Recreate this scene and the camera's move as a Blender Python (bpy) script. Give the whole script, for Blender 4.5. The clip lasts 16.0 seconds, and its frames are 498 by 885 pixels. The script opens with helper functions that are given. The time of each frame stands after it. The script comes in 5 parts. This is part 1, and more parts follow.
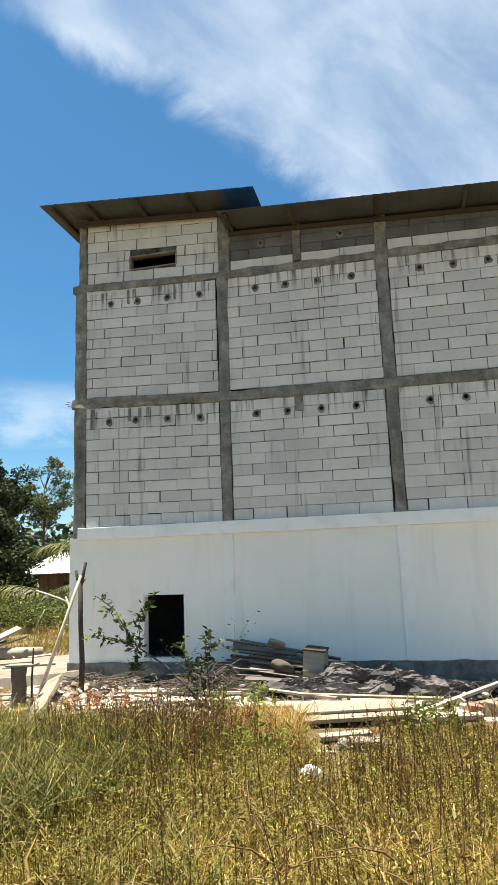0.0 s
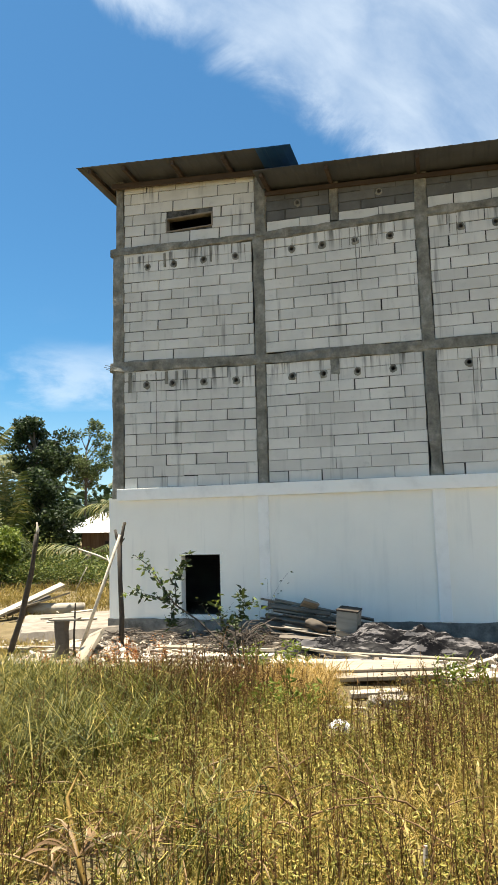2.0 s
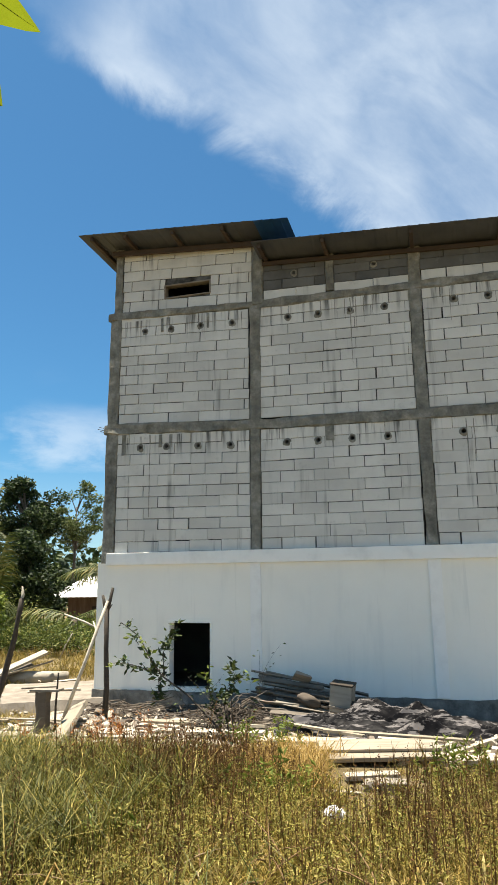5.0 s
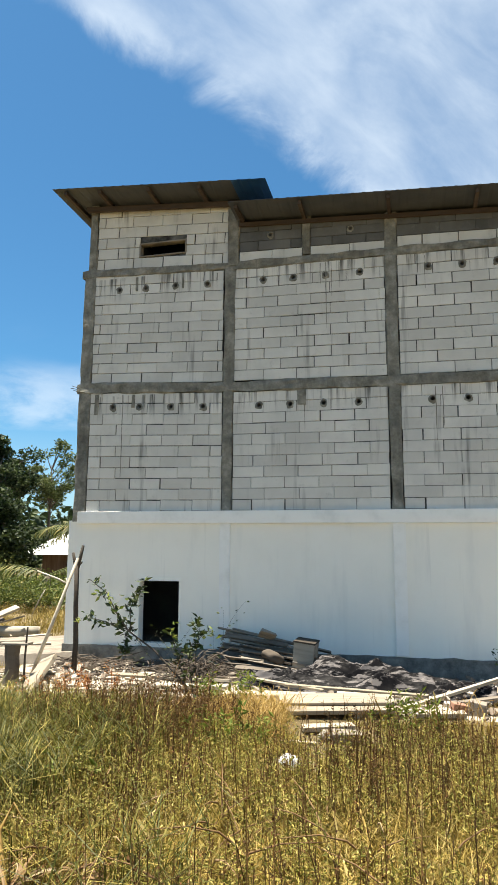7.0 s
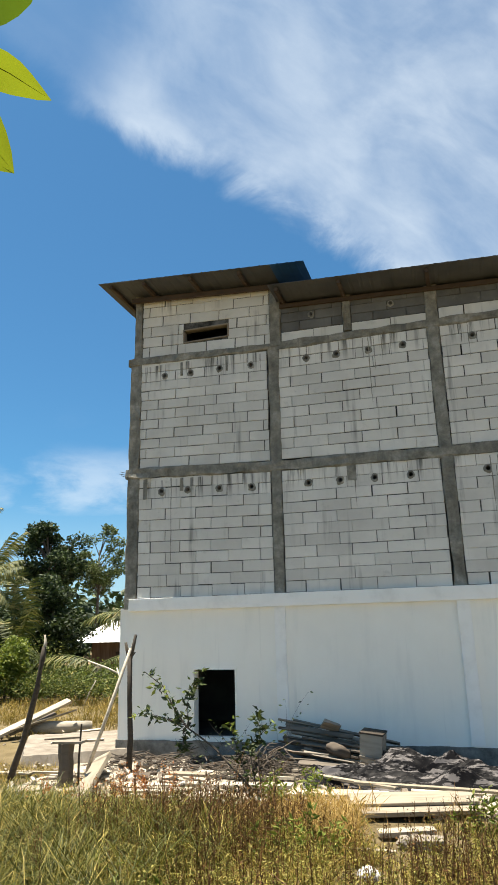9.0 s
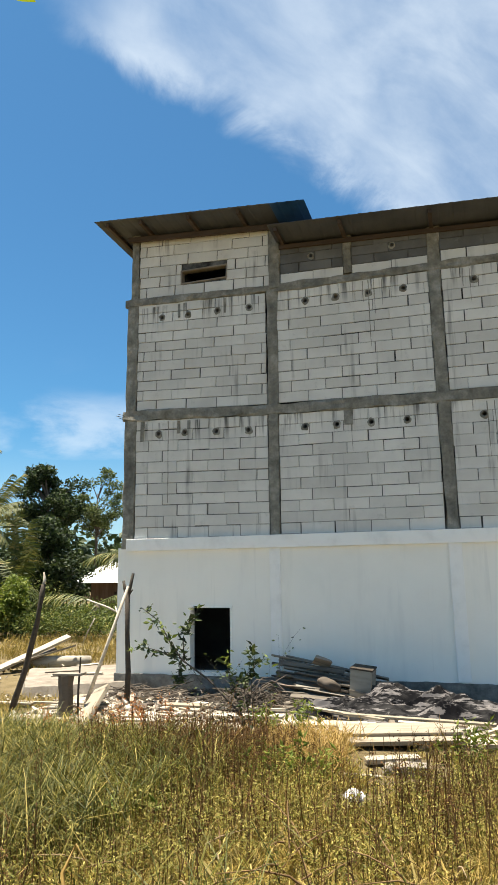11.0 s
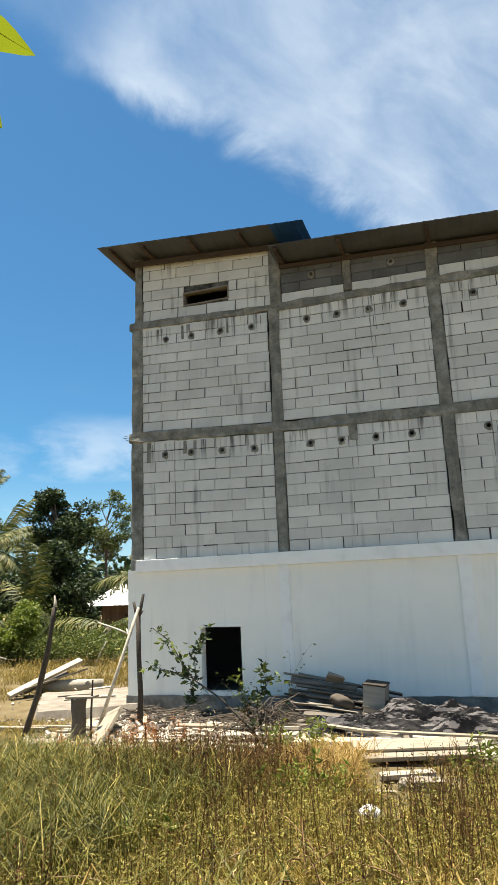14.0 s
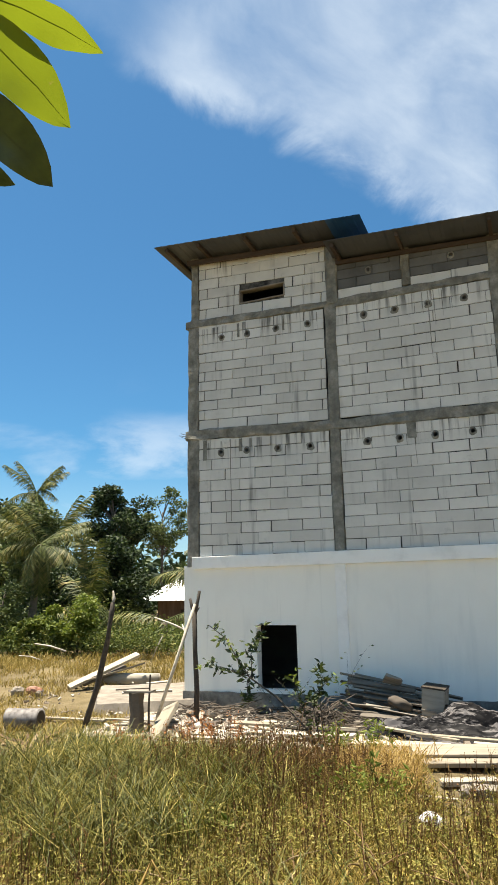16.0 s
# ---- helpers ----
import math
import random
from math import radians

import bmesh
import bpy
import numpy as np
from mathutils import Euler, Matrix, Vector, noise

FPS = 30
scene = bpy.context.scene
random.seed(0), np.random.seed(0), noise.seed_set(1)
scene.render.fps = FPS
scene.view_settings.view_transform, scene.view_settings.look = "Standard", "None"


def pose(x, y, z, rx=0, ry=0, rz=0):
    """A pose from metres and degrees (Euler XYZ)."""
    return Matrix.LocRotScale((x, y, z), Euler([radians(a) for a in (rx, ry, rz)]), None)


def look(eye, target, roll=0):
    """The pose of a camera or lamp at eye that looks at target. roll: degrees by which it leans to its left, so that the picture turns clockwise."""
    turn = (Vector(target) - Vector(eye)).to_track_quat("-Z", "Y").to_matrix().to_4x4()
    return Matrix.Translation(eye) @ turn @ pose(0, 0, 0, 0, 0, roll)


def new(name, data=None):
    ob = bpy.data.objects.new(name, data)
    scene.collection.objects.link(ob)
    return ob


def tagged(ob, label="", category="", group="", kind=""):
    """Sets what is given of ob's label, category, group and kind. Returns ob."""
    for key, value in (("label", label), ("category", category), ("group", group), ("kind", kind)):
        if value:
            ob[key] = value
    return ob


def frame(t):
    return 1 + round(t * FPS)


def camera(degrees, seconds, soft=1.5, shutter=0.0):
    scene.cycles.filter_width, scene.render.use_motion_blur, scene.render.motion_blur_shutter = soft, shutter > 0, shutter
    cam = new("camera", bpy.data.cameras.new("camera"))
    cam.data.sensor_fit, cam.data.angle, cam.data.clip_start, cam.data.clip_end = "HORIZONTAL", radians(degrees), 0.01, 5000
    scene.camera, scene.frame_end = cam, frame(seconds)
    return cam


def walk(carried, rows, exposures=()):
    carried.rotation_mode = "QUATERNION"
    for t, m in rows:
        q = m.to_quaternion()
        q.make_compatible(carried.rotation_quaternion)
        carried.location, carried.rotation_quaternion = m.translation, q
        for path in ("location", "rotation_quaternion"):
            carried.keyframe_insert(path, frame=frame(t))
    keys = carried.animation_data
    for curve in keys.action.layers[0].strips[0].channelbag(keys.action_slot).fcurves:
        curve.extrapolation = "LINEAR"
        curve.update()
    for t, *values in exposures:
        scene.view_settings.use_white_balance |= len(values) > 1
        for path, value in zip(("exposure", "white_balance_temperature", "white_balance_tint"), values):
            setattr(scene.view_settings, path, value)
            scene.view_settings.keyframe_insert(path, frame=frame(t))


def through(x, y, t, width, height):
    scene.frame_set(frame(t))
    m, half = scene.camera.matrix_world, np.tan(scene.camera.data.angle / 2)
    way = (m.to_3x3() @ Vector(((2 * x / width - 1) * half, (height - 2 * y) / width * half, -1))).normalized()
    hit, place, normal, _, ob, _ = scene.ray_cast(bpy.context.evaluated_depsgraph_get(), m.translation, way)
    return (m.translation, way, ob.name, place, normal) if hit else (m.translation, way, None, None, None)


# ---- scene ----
cam = camera(40.6, 16.0)
PATH = [
    (0, (6.119, -11.572, 2.181), (5.681, -9.652, 2.528), -2.3),
    (0.5, (6.179, -11.603, 2.176), (5.818, -9.644, 2.364), -3.6),
    (1, (6.212, -11.617, 2.175), (5.818, -9.672, 2.422), -2.6),
    (1.5, (6.207, -11.621, 2.177), (5.704, -9.701, 2.418), -2.4),
    (2, (6.191, -11.624, 2.176), (5.634, -9.718, 2.417), -1.6),
    (2.5, (6.171, -11.617, 2.175), (5.584, -9.721, 2.422), -1.1),
    (3, (6.143, -11.583, 2.185), (5.482, -9.757, 2.662), -1.7),
    (3.5, (6.099, -11.562, 2.244), (5.45, -9.757, 2.811), -2.2),
    (4, (6.073, -11.549, 2.243), (5.485, -9.713, 2.774), -0.8),
    (4.5, (6.097, -11.532, 2.211), (5.556, -9.667, 2.691), -0.8),
    (7, (6.282, -11.604, 2.186), (5.815, -9.686, 2.505), 0.3),
    (7.5, (6.281, -11.577, 2.193), (5.784, -9.677, 2.574), -0.8),
    (8, (6.2, -11.509, 2.221), (5.644, -9.67, 2.778), -1.5),
    (8.5, (6.144, -11.498, 2.252), (5.572, -9.67, 2.829), -1.7),
    (9, (6.138, -11.504, 2.252), (5.565, -9.666, 2.796), -1.5),
    (9.5, (6.131, -11.496, 2.23), (5.543, -9.639, 2.685), 0.3),
    (10, (6.138, -11.475, 2.202), (5.54, -9.612, 2.616), 1.1),
    (10.2, (6.141, -11.475, 2.2), (5.547, -9.607, 2.597), 1.0),
    (12.3, (6.179, -11.559, 2.192), (5.603, -9.685, 2.591), -4.0),
    (12.5, (6.181, -11.562, 2.193), (5.603, -9.69, 2.597), -3.4),
    (13, (6.192, -11.565, 2.191), (5.622, -9.696, 2.619), -3.4),
    (13.5, (6.197, -11.563, 2.19), (5.592, -9.711, 2.643), -3.2),
    (14, (6.201, -11.56, 2.174), (5.604, -9.704, 2.617), -2.4),
    (14.5, (6.2, -11.568, 2.159), (5.578, -9.721, 2.61), -1.8),
    (15, (6.181, -11.567, 2.165), (5.538, -9.729, 2.62), -1.6),
    (15.5, (6.172, -11.572, 2.188), (5.491, -9.745, 2.634), -1.0),
    (16, (6.158, -11.535, 2.195), (5.41, -9.733, 2.635), -1.3),
]
walk(cam, [(t, look(eye, target, roll)) for t, eye, target, roll in PATH],
     [(t, stops, 6950, 10) for t, stops in ((0, 1.51), (0.5, 1.61), (1.5, 1.56), (2.5, 1.51), (3.0, 1.41), (3.5, 1.36), (4.5, 1.38), (7.0, 1.51), (7.5, 1.48), (8.0, 1.39), (9.0, 1.38), (10.0, 1.43), (12.5, 1.45), (14.0, 1.43), (16.0, 1.41))])

# ---- world, sun ----
CLOUD_A, CLOUD_B = (-0.386, 0.653, 0.652), (-0.113, 0.857, 0.502)
CLOUD_WHITE = (6.1, 7.05, 8.1, 1)
SKY_STRENGTH = 0.054
SUN_TO = Vector((-0.22, 0.006, 1.0)).normalized()
sun = new("sun", bpy.data.lights.new("sun", "SUN"))
sun.data.energy, sun.data.angle, sun.data.color = 5.0, radians(0.53), (1.0, 0.95, 0.86)
sun.matrix_world = look(SUN_TO * 50, (0, 0, 0))

world = bpy.data.worlds.new("sky")
scene.world = world
world.use_nodes = True
wt = world.node_tree
wt.nodes.clear()


def wnode(kind):
    return wt.nodes.new(kind)


def smooth_range(tree):
    n = tree.nodes.new("ShaderNodeMapRange")
    n.interpolation_type = "SMOOTHSTEP"
    return n


def wmath(op, a, b=None, c=None, clamp=False):
    n = wnode("ShaderNodeMath")
    n.operation, n.use_clamp = op, clamp
    for i, v in enumerate((a, b, c)):
        if v is None:
            continue
        if isinstance(v, (int, float)):
            n.inputs[i].default_value = v
        else:
            wt.links.new(v, n.inputs[i])
    return n.outputs[0]


def wdot(v, direction):
    n = wnode("ShaderNodeVectorMath")
    n.operation = "DOT_PRODUCT"
    wt.links.new(v, n.inputs[0])
    n.inputs[1].default_value = direction
    return n.outputs["Value"]


def wnoise(v, scale, detail, rough, distort=0.0):
    n = wnode("ShaderNodeTexNoise")
    wt.links.new(v, n.inputs["Vector"])
    for key, value in (("Scale", scale), ("Detail", detail), ("Roughness", rough), ("Distortion", distort)):
        n.inputs[key].default_value = value
    return n.outputs[0]


sky = wnode("ShaderNodeTexSky")
sky.sky_type, sky.sun_disc, sky.sun_elevation, sky.sun_rotation, sky.altitude = "NISHITA", False, radians(77.5), radians(-88), 50
sky.air_density, sky.dust_density, sky.ozone_density = 1.0, 0.6, 2.5
way = wnode("ShaderNodeTexCoord").outputs["Generated"]
# streaky high cloud: an edge that crosses the sky, feathered by stretched noise
edge_a, edge_b = Vector(CLOUD_A).normalized(), Vector(CLOUD_B).normalized()
cloud_n = edge_a.cross(edge_b).normalized()
if cloud_n.z < 0:
    cloud_n = -cloud_n
along = (edge_b - edge_a).normalized()
across = along.cross(Vector((0, 1, 0.5)).normalized())
stretch = wnode("ShaderNodeCombineXYZ")
wt.links.new(wmath("MULTIPLY", wdot(way, along), 1.5), stretch.inputs[0])
wt.links.new(wmath("MULTIPLY", wdot(way, cloud_n), 2.6), stretch.inputs[1])
wt.links.new(wdot(way, across.normalized()), stretch.inputs[2])


def wspan(v, a, b, lo=0.0, hi=1.0):
    n = smooth_range(wt)
    wt.links.new(v, n.inputs[0])
    for i, value in enumerate((a, b, lo, hi)):
        n.inputs[i + 1].default_value = value
    return n.outputs[0]


band = wdot(way, cloud_n)
curl = wnoise(way, 7.0, 9, 0.62, 0.4)
edge = wmath("ADD", band, wmath("MULTIPLY", wmath("SUBTRACT", curl, 0.5), 0.10))
rise = wspan(edge, -0.012, 0.035)
# puffs and streaks inside the sheet, and a brighter rim along its edge
billow = wspan(wnoise(stretch.outputs[0], 3.4, 8, 0.52, 0.5), 0.3, 0.74)
streak = wspan(wnoise(stretch.outputs[0], 11.0, 8, 0.6, 0.3), 0.3, 0.75)
body = wmath("MULTIPLY_ADD", billow, 0.40, wmath("MULTIPLY_ADD", streak, 0.10, 0.22))
rim = wmath("MULTIPLY", wspan(edge, 0.10, 0.02), wspan(curl, 0.36, 0.62))
# the sheet thins out to the west end, and thickens to the east
ends = wspan(wdot(way, along), edge_a.dot(along) - 0.07, edge_a.dot(along) + 0.03, 0.22, 1.0)
thick = wspan(wdot(way, along), edge_a.dot(along), edge_a.dot(along) + 0.45, 0.85, 1.2)
high = wmath("MULTIPLY", wmath("MULTIPLY", rise, wmath("MULTIPLY_ADD", rim, 0.3, body)), wmath("MULTIPLY", ends, thick))
# low fair-weather cloud near the horizon
sep = wnode("ShaderNodeSeparateXYZ")
wt.links.new(way, sep.inputs[0])
low_band = smooth_range(wt)
wt.links.new(sep.outputs[2], low_band.inputs[0])
low_band.inputs[1].default_value, low_band.inputs[2].default_value = 0.33, 0.10
lows = wnode("ShaderNodeVectorMath")
lows.operation = "MULTIPLY"
wt.links.new(way, lows.inputs[0])
lows.inputs[1].default_value = (1.0, 1.0, 2.6)
puff = smooth_range(wt)
wt.links.new(wnoise(lows.outputs[0], 4.2, 6, 0.55, 0.3), puff.inputs[0])
puff.inputs[1].default_value, puff.inputs[2].default_value = 0.5, 0.72
low = wmath("MULTIPLY", low_band.outputs[0], puff.outputs[0])
# one bright bank low in the west
bank = smooth_range(wt)
wt.links.new(wmath("ADD", wdot(way, Vector((-0.485, 0.852, 0.2)).normalized()), wmath("MULTIPLY", wmath("SUBTRACT", wnoise(lows.outputs[0], 7.0, 6, 0.6, 0.2), 0.5), 0.02)), bank.inputs[0])
bank.inputs[1].default_value, bank.inputs[2].default_value = 0.994, 1.0005
flat = wmath("MULTIPLY", wspan(sep.outputs[2], 0.155, 0.19), wspan(sep.outputs[2], 0.275, 0.215))
low = wmath("ADD", low, wmath("MULTIPLY", wmath("MULTIPLY", bank.outputs[0], flat), 0.8))
haze = wspan(sep.outputs[2], 0.22, 0.03, 0.0, 0.34)
cover = wmath("ADD", wmath("MULTIPLY", high, 0.80), wmath("MAXIMUM", wmath("MULTIPLY", low, 0.6), haze), clamp=True)
tone = wnode("ShaderNodeMix")
tone.data_type = "RGBA"
wt.links.new(cover, tone.inputs[0])
clear = wnode("ShaderNodeMix")
clear.data_type, clear.blend_type = "RGBA", "MULTIPLY"
clear.inputs[0].default_value = 1.0
wt.links.new(sky.outputs[0], clear.inputs[6])
clear.inputs[7].default_value = (0.40, 0.83, 1.02, 1)
wt.links.new(clear.outputs[2], tone.inputs[6])
tone.inputs[7].default_value = CLOUD_WHITE
back = wnode("ShaderNodeBackground")
back.inputs[1].default_value = SKY_STRENGTH
wt.links.new(tone.outputs[2], back.inputs[0])
wt.links.new(back.outputs[0], wnode("ShaderNodeOutputWorld").inputs[0])

# ---- materials ----


class Mat:
    """A node material under construction."""

    def __init__(self, name, rough=0.9, metal=0.0, spec=0.3):
        self.m = bpy.data.materials.new(name)
        self.m.use_nodes = True
        self.t = self.m.node_tree
        self.b = self.t.nodes["Principled BSDF"]
        self.b.inputs["Roughness"].default_value = rough
        self.b.inputs["Metallic"].default_value = metal
        self.b.inputs["Specular IOR Level"].default_value = spec
        self.pos = self.node("ShaderNodeNewGeometry").outputs["Position"]

    def node(self, kind):
        return self.t.nodes.new(kind)

    def noise(self, scale, detail=4, rough=0.6, stretch=(1, 1, 1), local=False):
        v = self.node("ShaderNodeTexCoord").outputs["Object"] if local else self.pos
        s = self.node("ShaderNodeVectorMath")
        s.operation = "MULTIPLY"
        s.inputs[1].default_value = stretch
        self.t.links.new(v, s.inputs[0])
        n = self.node("ShaderNodeTexNoise")
        self.t.links.new(s.outputs[0], n.inputs["Vector"])
        n.inputs["Scale"].default_value, n.inputs["Detail"].default_value, n.inputs["Roughness"].default_value = scale, detail, rough
        return n.outputs[0]

    def span(self, v, a, b, lo=0.0, hi=1.0):
        n = smooth_range(self.t)
        self.t.links.new(v, n.inputs[0])
        for i, value in enumerate((a, b, lo, hi)):
            n.inputs[i + 1].default_value = value
        return n.outputs[0]

    def ramp(self, v, stops):
        n = self.node("ShaderNodeValToRGB")
        self.t.links.new(v, n.inputs[0])
        e = n.color_ramp.elements
        while len(e) < len(stops):
            e.new(0.5)
        for el, (at, c) in zip(e, stops):
            el.position, el.color = at, (*c, 1)
        return n.outputs[0]

    def mix(self, f, a, b, mode="MIX"):
        n = self.node("ShaderNodeMix")
        n.data_type, n.blend_type = "RGBA", mode
        for i, v in ((0, f), (6, a), (7, b)):
            if isinstance(v, (int, float)):
                n.inputs[i].default_value = v
            elif isinstance(v, tuple):
                n.inputs[i].default_value = (*v, 1)
            else:
                self.t.links.new(v, n.inputs[i])
        return n.outputs[2]

    def mul(self, a, b):
        n = self.node("ShaderNodeMath")
        n.operation = "MULTIPLY"
        for i, v in enumerate((a, b)):
            if isinstance(v, (int, float)):
                n.inputs[i].default_value = v
            else:
                self.t.links.new(v, n.inputs[i])
        return n.outputs[0]

    def random(self, island=False):
        return self.node("ShaderNodeNewGeometry").outputs["Random Per Island"] if island else self.node("ShaderNodeObjectInfo").outputs["Random"]

    def done(self, colour, bump=None, strength=0.3, distance=0.01, through=0.0):
        if isinstance(colour, tuple):
            self.b.inputs["Base Color"].default_value = (*colour, 1)
        else:
            self.t.links.new(colour, self.b.inputs["Base Color"])
        if bump is not None:
            n = self.node("ShaderNodeBump")
            n.inputs["Strength"].default_value, n.inputs["Distance"].default_value = strength, distance
            self.t.links.new(bump, n.inputs["Height"])
            self.t.links.new(n.outputs[0], self.b.inputs["Normal"])
        if through:
            tr = self.node("ShaderNodeBsdfTranslucent")
            if isinstance(colour, tuple):
                tr.inputs[0].default_value = (*colour, 1)
            else:
                self.t.links.new(colour, tr.inputs[0])
            mx = self.node("ShaderNodeMixShader")
            mx.inputs[0].default_value = through
            self.t.links.new(self.b.outputs[0], mx.inputs[1])
            self.t.links.new(tr.outputs[0], mx.inputs[2])
            self.t.links.new(mx.outputs[0], self.t.nodes["Material Output"].inputs[0])
        return self.m


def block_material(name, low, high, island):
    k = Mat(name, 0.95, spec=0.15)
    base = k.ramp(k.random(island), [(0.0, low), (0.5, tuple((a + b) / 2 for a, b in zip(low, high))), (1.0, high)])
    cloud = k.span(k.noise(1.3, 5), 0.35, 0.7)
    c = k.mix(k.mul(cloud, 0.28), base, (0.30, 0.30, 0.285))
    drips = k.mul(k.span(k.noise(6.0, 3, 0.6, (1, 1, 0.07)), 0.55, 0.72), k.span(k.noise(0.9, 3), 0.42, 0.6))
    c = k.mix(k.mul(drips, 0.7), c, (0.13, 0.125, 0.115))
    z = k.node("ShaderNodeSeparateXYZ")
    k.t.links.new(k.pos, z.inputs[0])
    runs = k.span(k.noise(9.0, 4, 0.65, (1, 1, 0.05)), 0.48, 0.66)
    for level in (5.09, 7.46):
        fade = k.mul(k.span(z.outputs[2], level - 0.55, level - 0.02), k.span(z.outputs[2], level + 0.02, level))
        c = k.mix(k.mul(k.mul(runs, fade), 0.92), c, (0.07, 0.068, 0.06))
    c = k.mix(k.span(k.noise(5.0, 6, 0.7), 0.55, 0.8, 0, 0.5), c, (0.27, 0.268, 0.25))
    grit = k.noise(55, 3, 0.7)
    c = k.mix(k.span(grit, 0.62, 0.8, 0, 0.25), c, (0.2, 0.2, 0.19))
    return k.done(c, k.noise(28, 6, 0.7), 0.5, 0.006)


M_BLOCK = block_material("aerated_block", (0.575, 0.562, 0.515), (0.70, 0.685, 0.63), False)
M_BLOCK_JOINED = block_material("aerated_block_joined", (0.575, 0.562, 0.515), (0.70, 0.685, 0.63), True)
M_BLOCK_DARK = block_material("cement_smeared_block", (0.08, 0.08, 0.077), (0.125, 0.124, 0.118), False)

k = Mat("mortar", 0.95, spec=0.1)
M_MORTAR = k.done(k.ramp(k.noise(3.0, 6), [(0.38, (0.025, 0.024, 0.021)), (0.72, (0.20, 0.195, 0.18))]), k.noise(30, 5), 0.6, 0.008)

k = Mat("cast_concrete", 0.92, spec=0.2)
c = k.ramp(k.noise(3.4, 9, 0.72), [(0.3, (0.085, 0.082, 0.068)), (0.52, (0.235, 0.226, 0.19)), (0.72, (0.43, 0.415, 0.36))])
c = k.mix(k.mul(k.span(k.noise(5, 4, 0.6, (1, 1, 0.12)), 0.52, 0.72), 0.55), c, (0.10, 0.098, 0.09))
M_CONCRETE = k.done(c, k.noise(16, 8, 0.75), 1.0, 0.03)

k = Mat("white_wall_paint", 0.75, spec=0.3)
c = k.mix(k.span(k.noise(0.8, 5), 0.35, 0.7), (0.88, 0.863, 0.785), (0.84, 0.825, 0.75))
c = k.mix(k.mul(k.span(k.noise(2.6, 4, 0.6, (1, 1, 0.16)), 0.52, 0.72), 0.22), c, (0.60, 0.61, 0.57))
c = k.mix(k.mul(k.span(k.noise(7.0, 4, 0.6, (1, 1, 0.05)), 0.6, 0.75), 0.25), c, (0.52, 0.525, 0.49))
M_WHITE = k.done(c, k.noise(9, 7, 0.7), 0.25, 0.008)
k = Mat("white_trim_paint", 0.7, spec=0.3)
c = k.mix(k.span(k.noise(3, 6), 0.45, 0.75), (0.87, 0.865, 0.82), (0.77, 0.765, 0.72))
M_TRIM = k.done(c, k.noise(14, 6), 0.3, 0.006)

k = Mat("damp_plinth_concrete", 0.9, spec=0.2)
c = k.ramp(k.noise(4, 7, 0.7), [(0.3, (0.06, 0.058, 0.05)), (0.55, (0.19, 0.185, 0.165)), (0.78, (0.34, 0.33, 0.295))])
M_PLINTH = k.done(c, k.noise(12, 8, 0.7), 0.8, 0.02)

k = Mat("roof_sheet_bare", 0.6, 0.0, 0.4)
M_ROOF = k.done(k.ramp(k.noise(1.6, 5), [(0.3, (0.05, 0.053, 0.055)), (0.7, (0.085, 0.088, 0.09))]), k.noise(6, 3), 0.1, 0.01)
k = Mat("roof_sheet_blue", 0.35, 0.2, 0.5)
M_ROOF_BLUE = k.done(k.ramp(k.noise(2.5, 4), [(0.3, (0.02, 0.075, 0.2)), (0.7, (0.03, 0.12, 0.3))]))


def wood_material(name, dark, light, grain=9.0, island=False):
    k = Mat(name, 0.8, spec=0.25)
    v = k.ramp(k.random(island), [(0.0, dark), (1.0, light)])
    g = k.noise(grain, 6, 0.6, (0.25, 1.6, 1.6), True)
    c = k.mix(k.span(g, 0.4, 0.7, 0, 0.45), v, tuple(a * 0.5 for a in dark))
    c = k.mix(k.span(k.noise(2.2, 4), 0.5, 0.75, 0, 0.4), c, tuple(a * 0.62 for a in light))
    return k.done(c, g, 0.35, 0.006)


M_PLANK = wood_material("pale_sawn_wood", (0.26, 0.218, 0.158), (0.52, 0.46, 0.36))
M_GREYWOOD = wood_material("weathered_grey_wood", (0.07, 0.055, 0.042), (0.31, 0.27, 0.215))
M_TIMBER = wood_material("brown_roof_timber", (0.055, 0.038, 0.028), (0.09, 0.066, 0.05))
M_BARK = wood_material("dark_bark", (0.035, 0.028, 0.022), (0.085, 0.068, 0.05), 14)
M_TRUNK = wood_material("tree_bark", (0.10, 0.08, 0.06), (0.17, 0.14, 0.105), 10)
M_BLEACHED = wood_material("sun_bleached_board", (0.2, 0.168, 0.122), (0.36, 0.31, 0.235))
M_DEBRIS = wood_material("dark_rotten_wood", (0.035, 0.027, 0.02), (0.13, 0.105, 0.08), 12, True)
M_LOG = wood_material("pale_peeled_log", (0.32, 0.28, 0.22), (0.50, 0.46, 0.38))

k = Mat("black_plastic_sheet", 0.6, spec=0.12)
dust = k.span(k.noise(6.5, 8, 0.66, (0.4, 1.6, 1.6)), 0.52, 0.57)
c = k.mix(k.mul(dust, 0.8), (0.005, 0.0045, 0.005), (0.17, 0.155, 0.148))
M_TARP = k.done(c, k.noise(12, 5, 0.55), 0.35, 0.015)

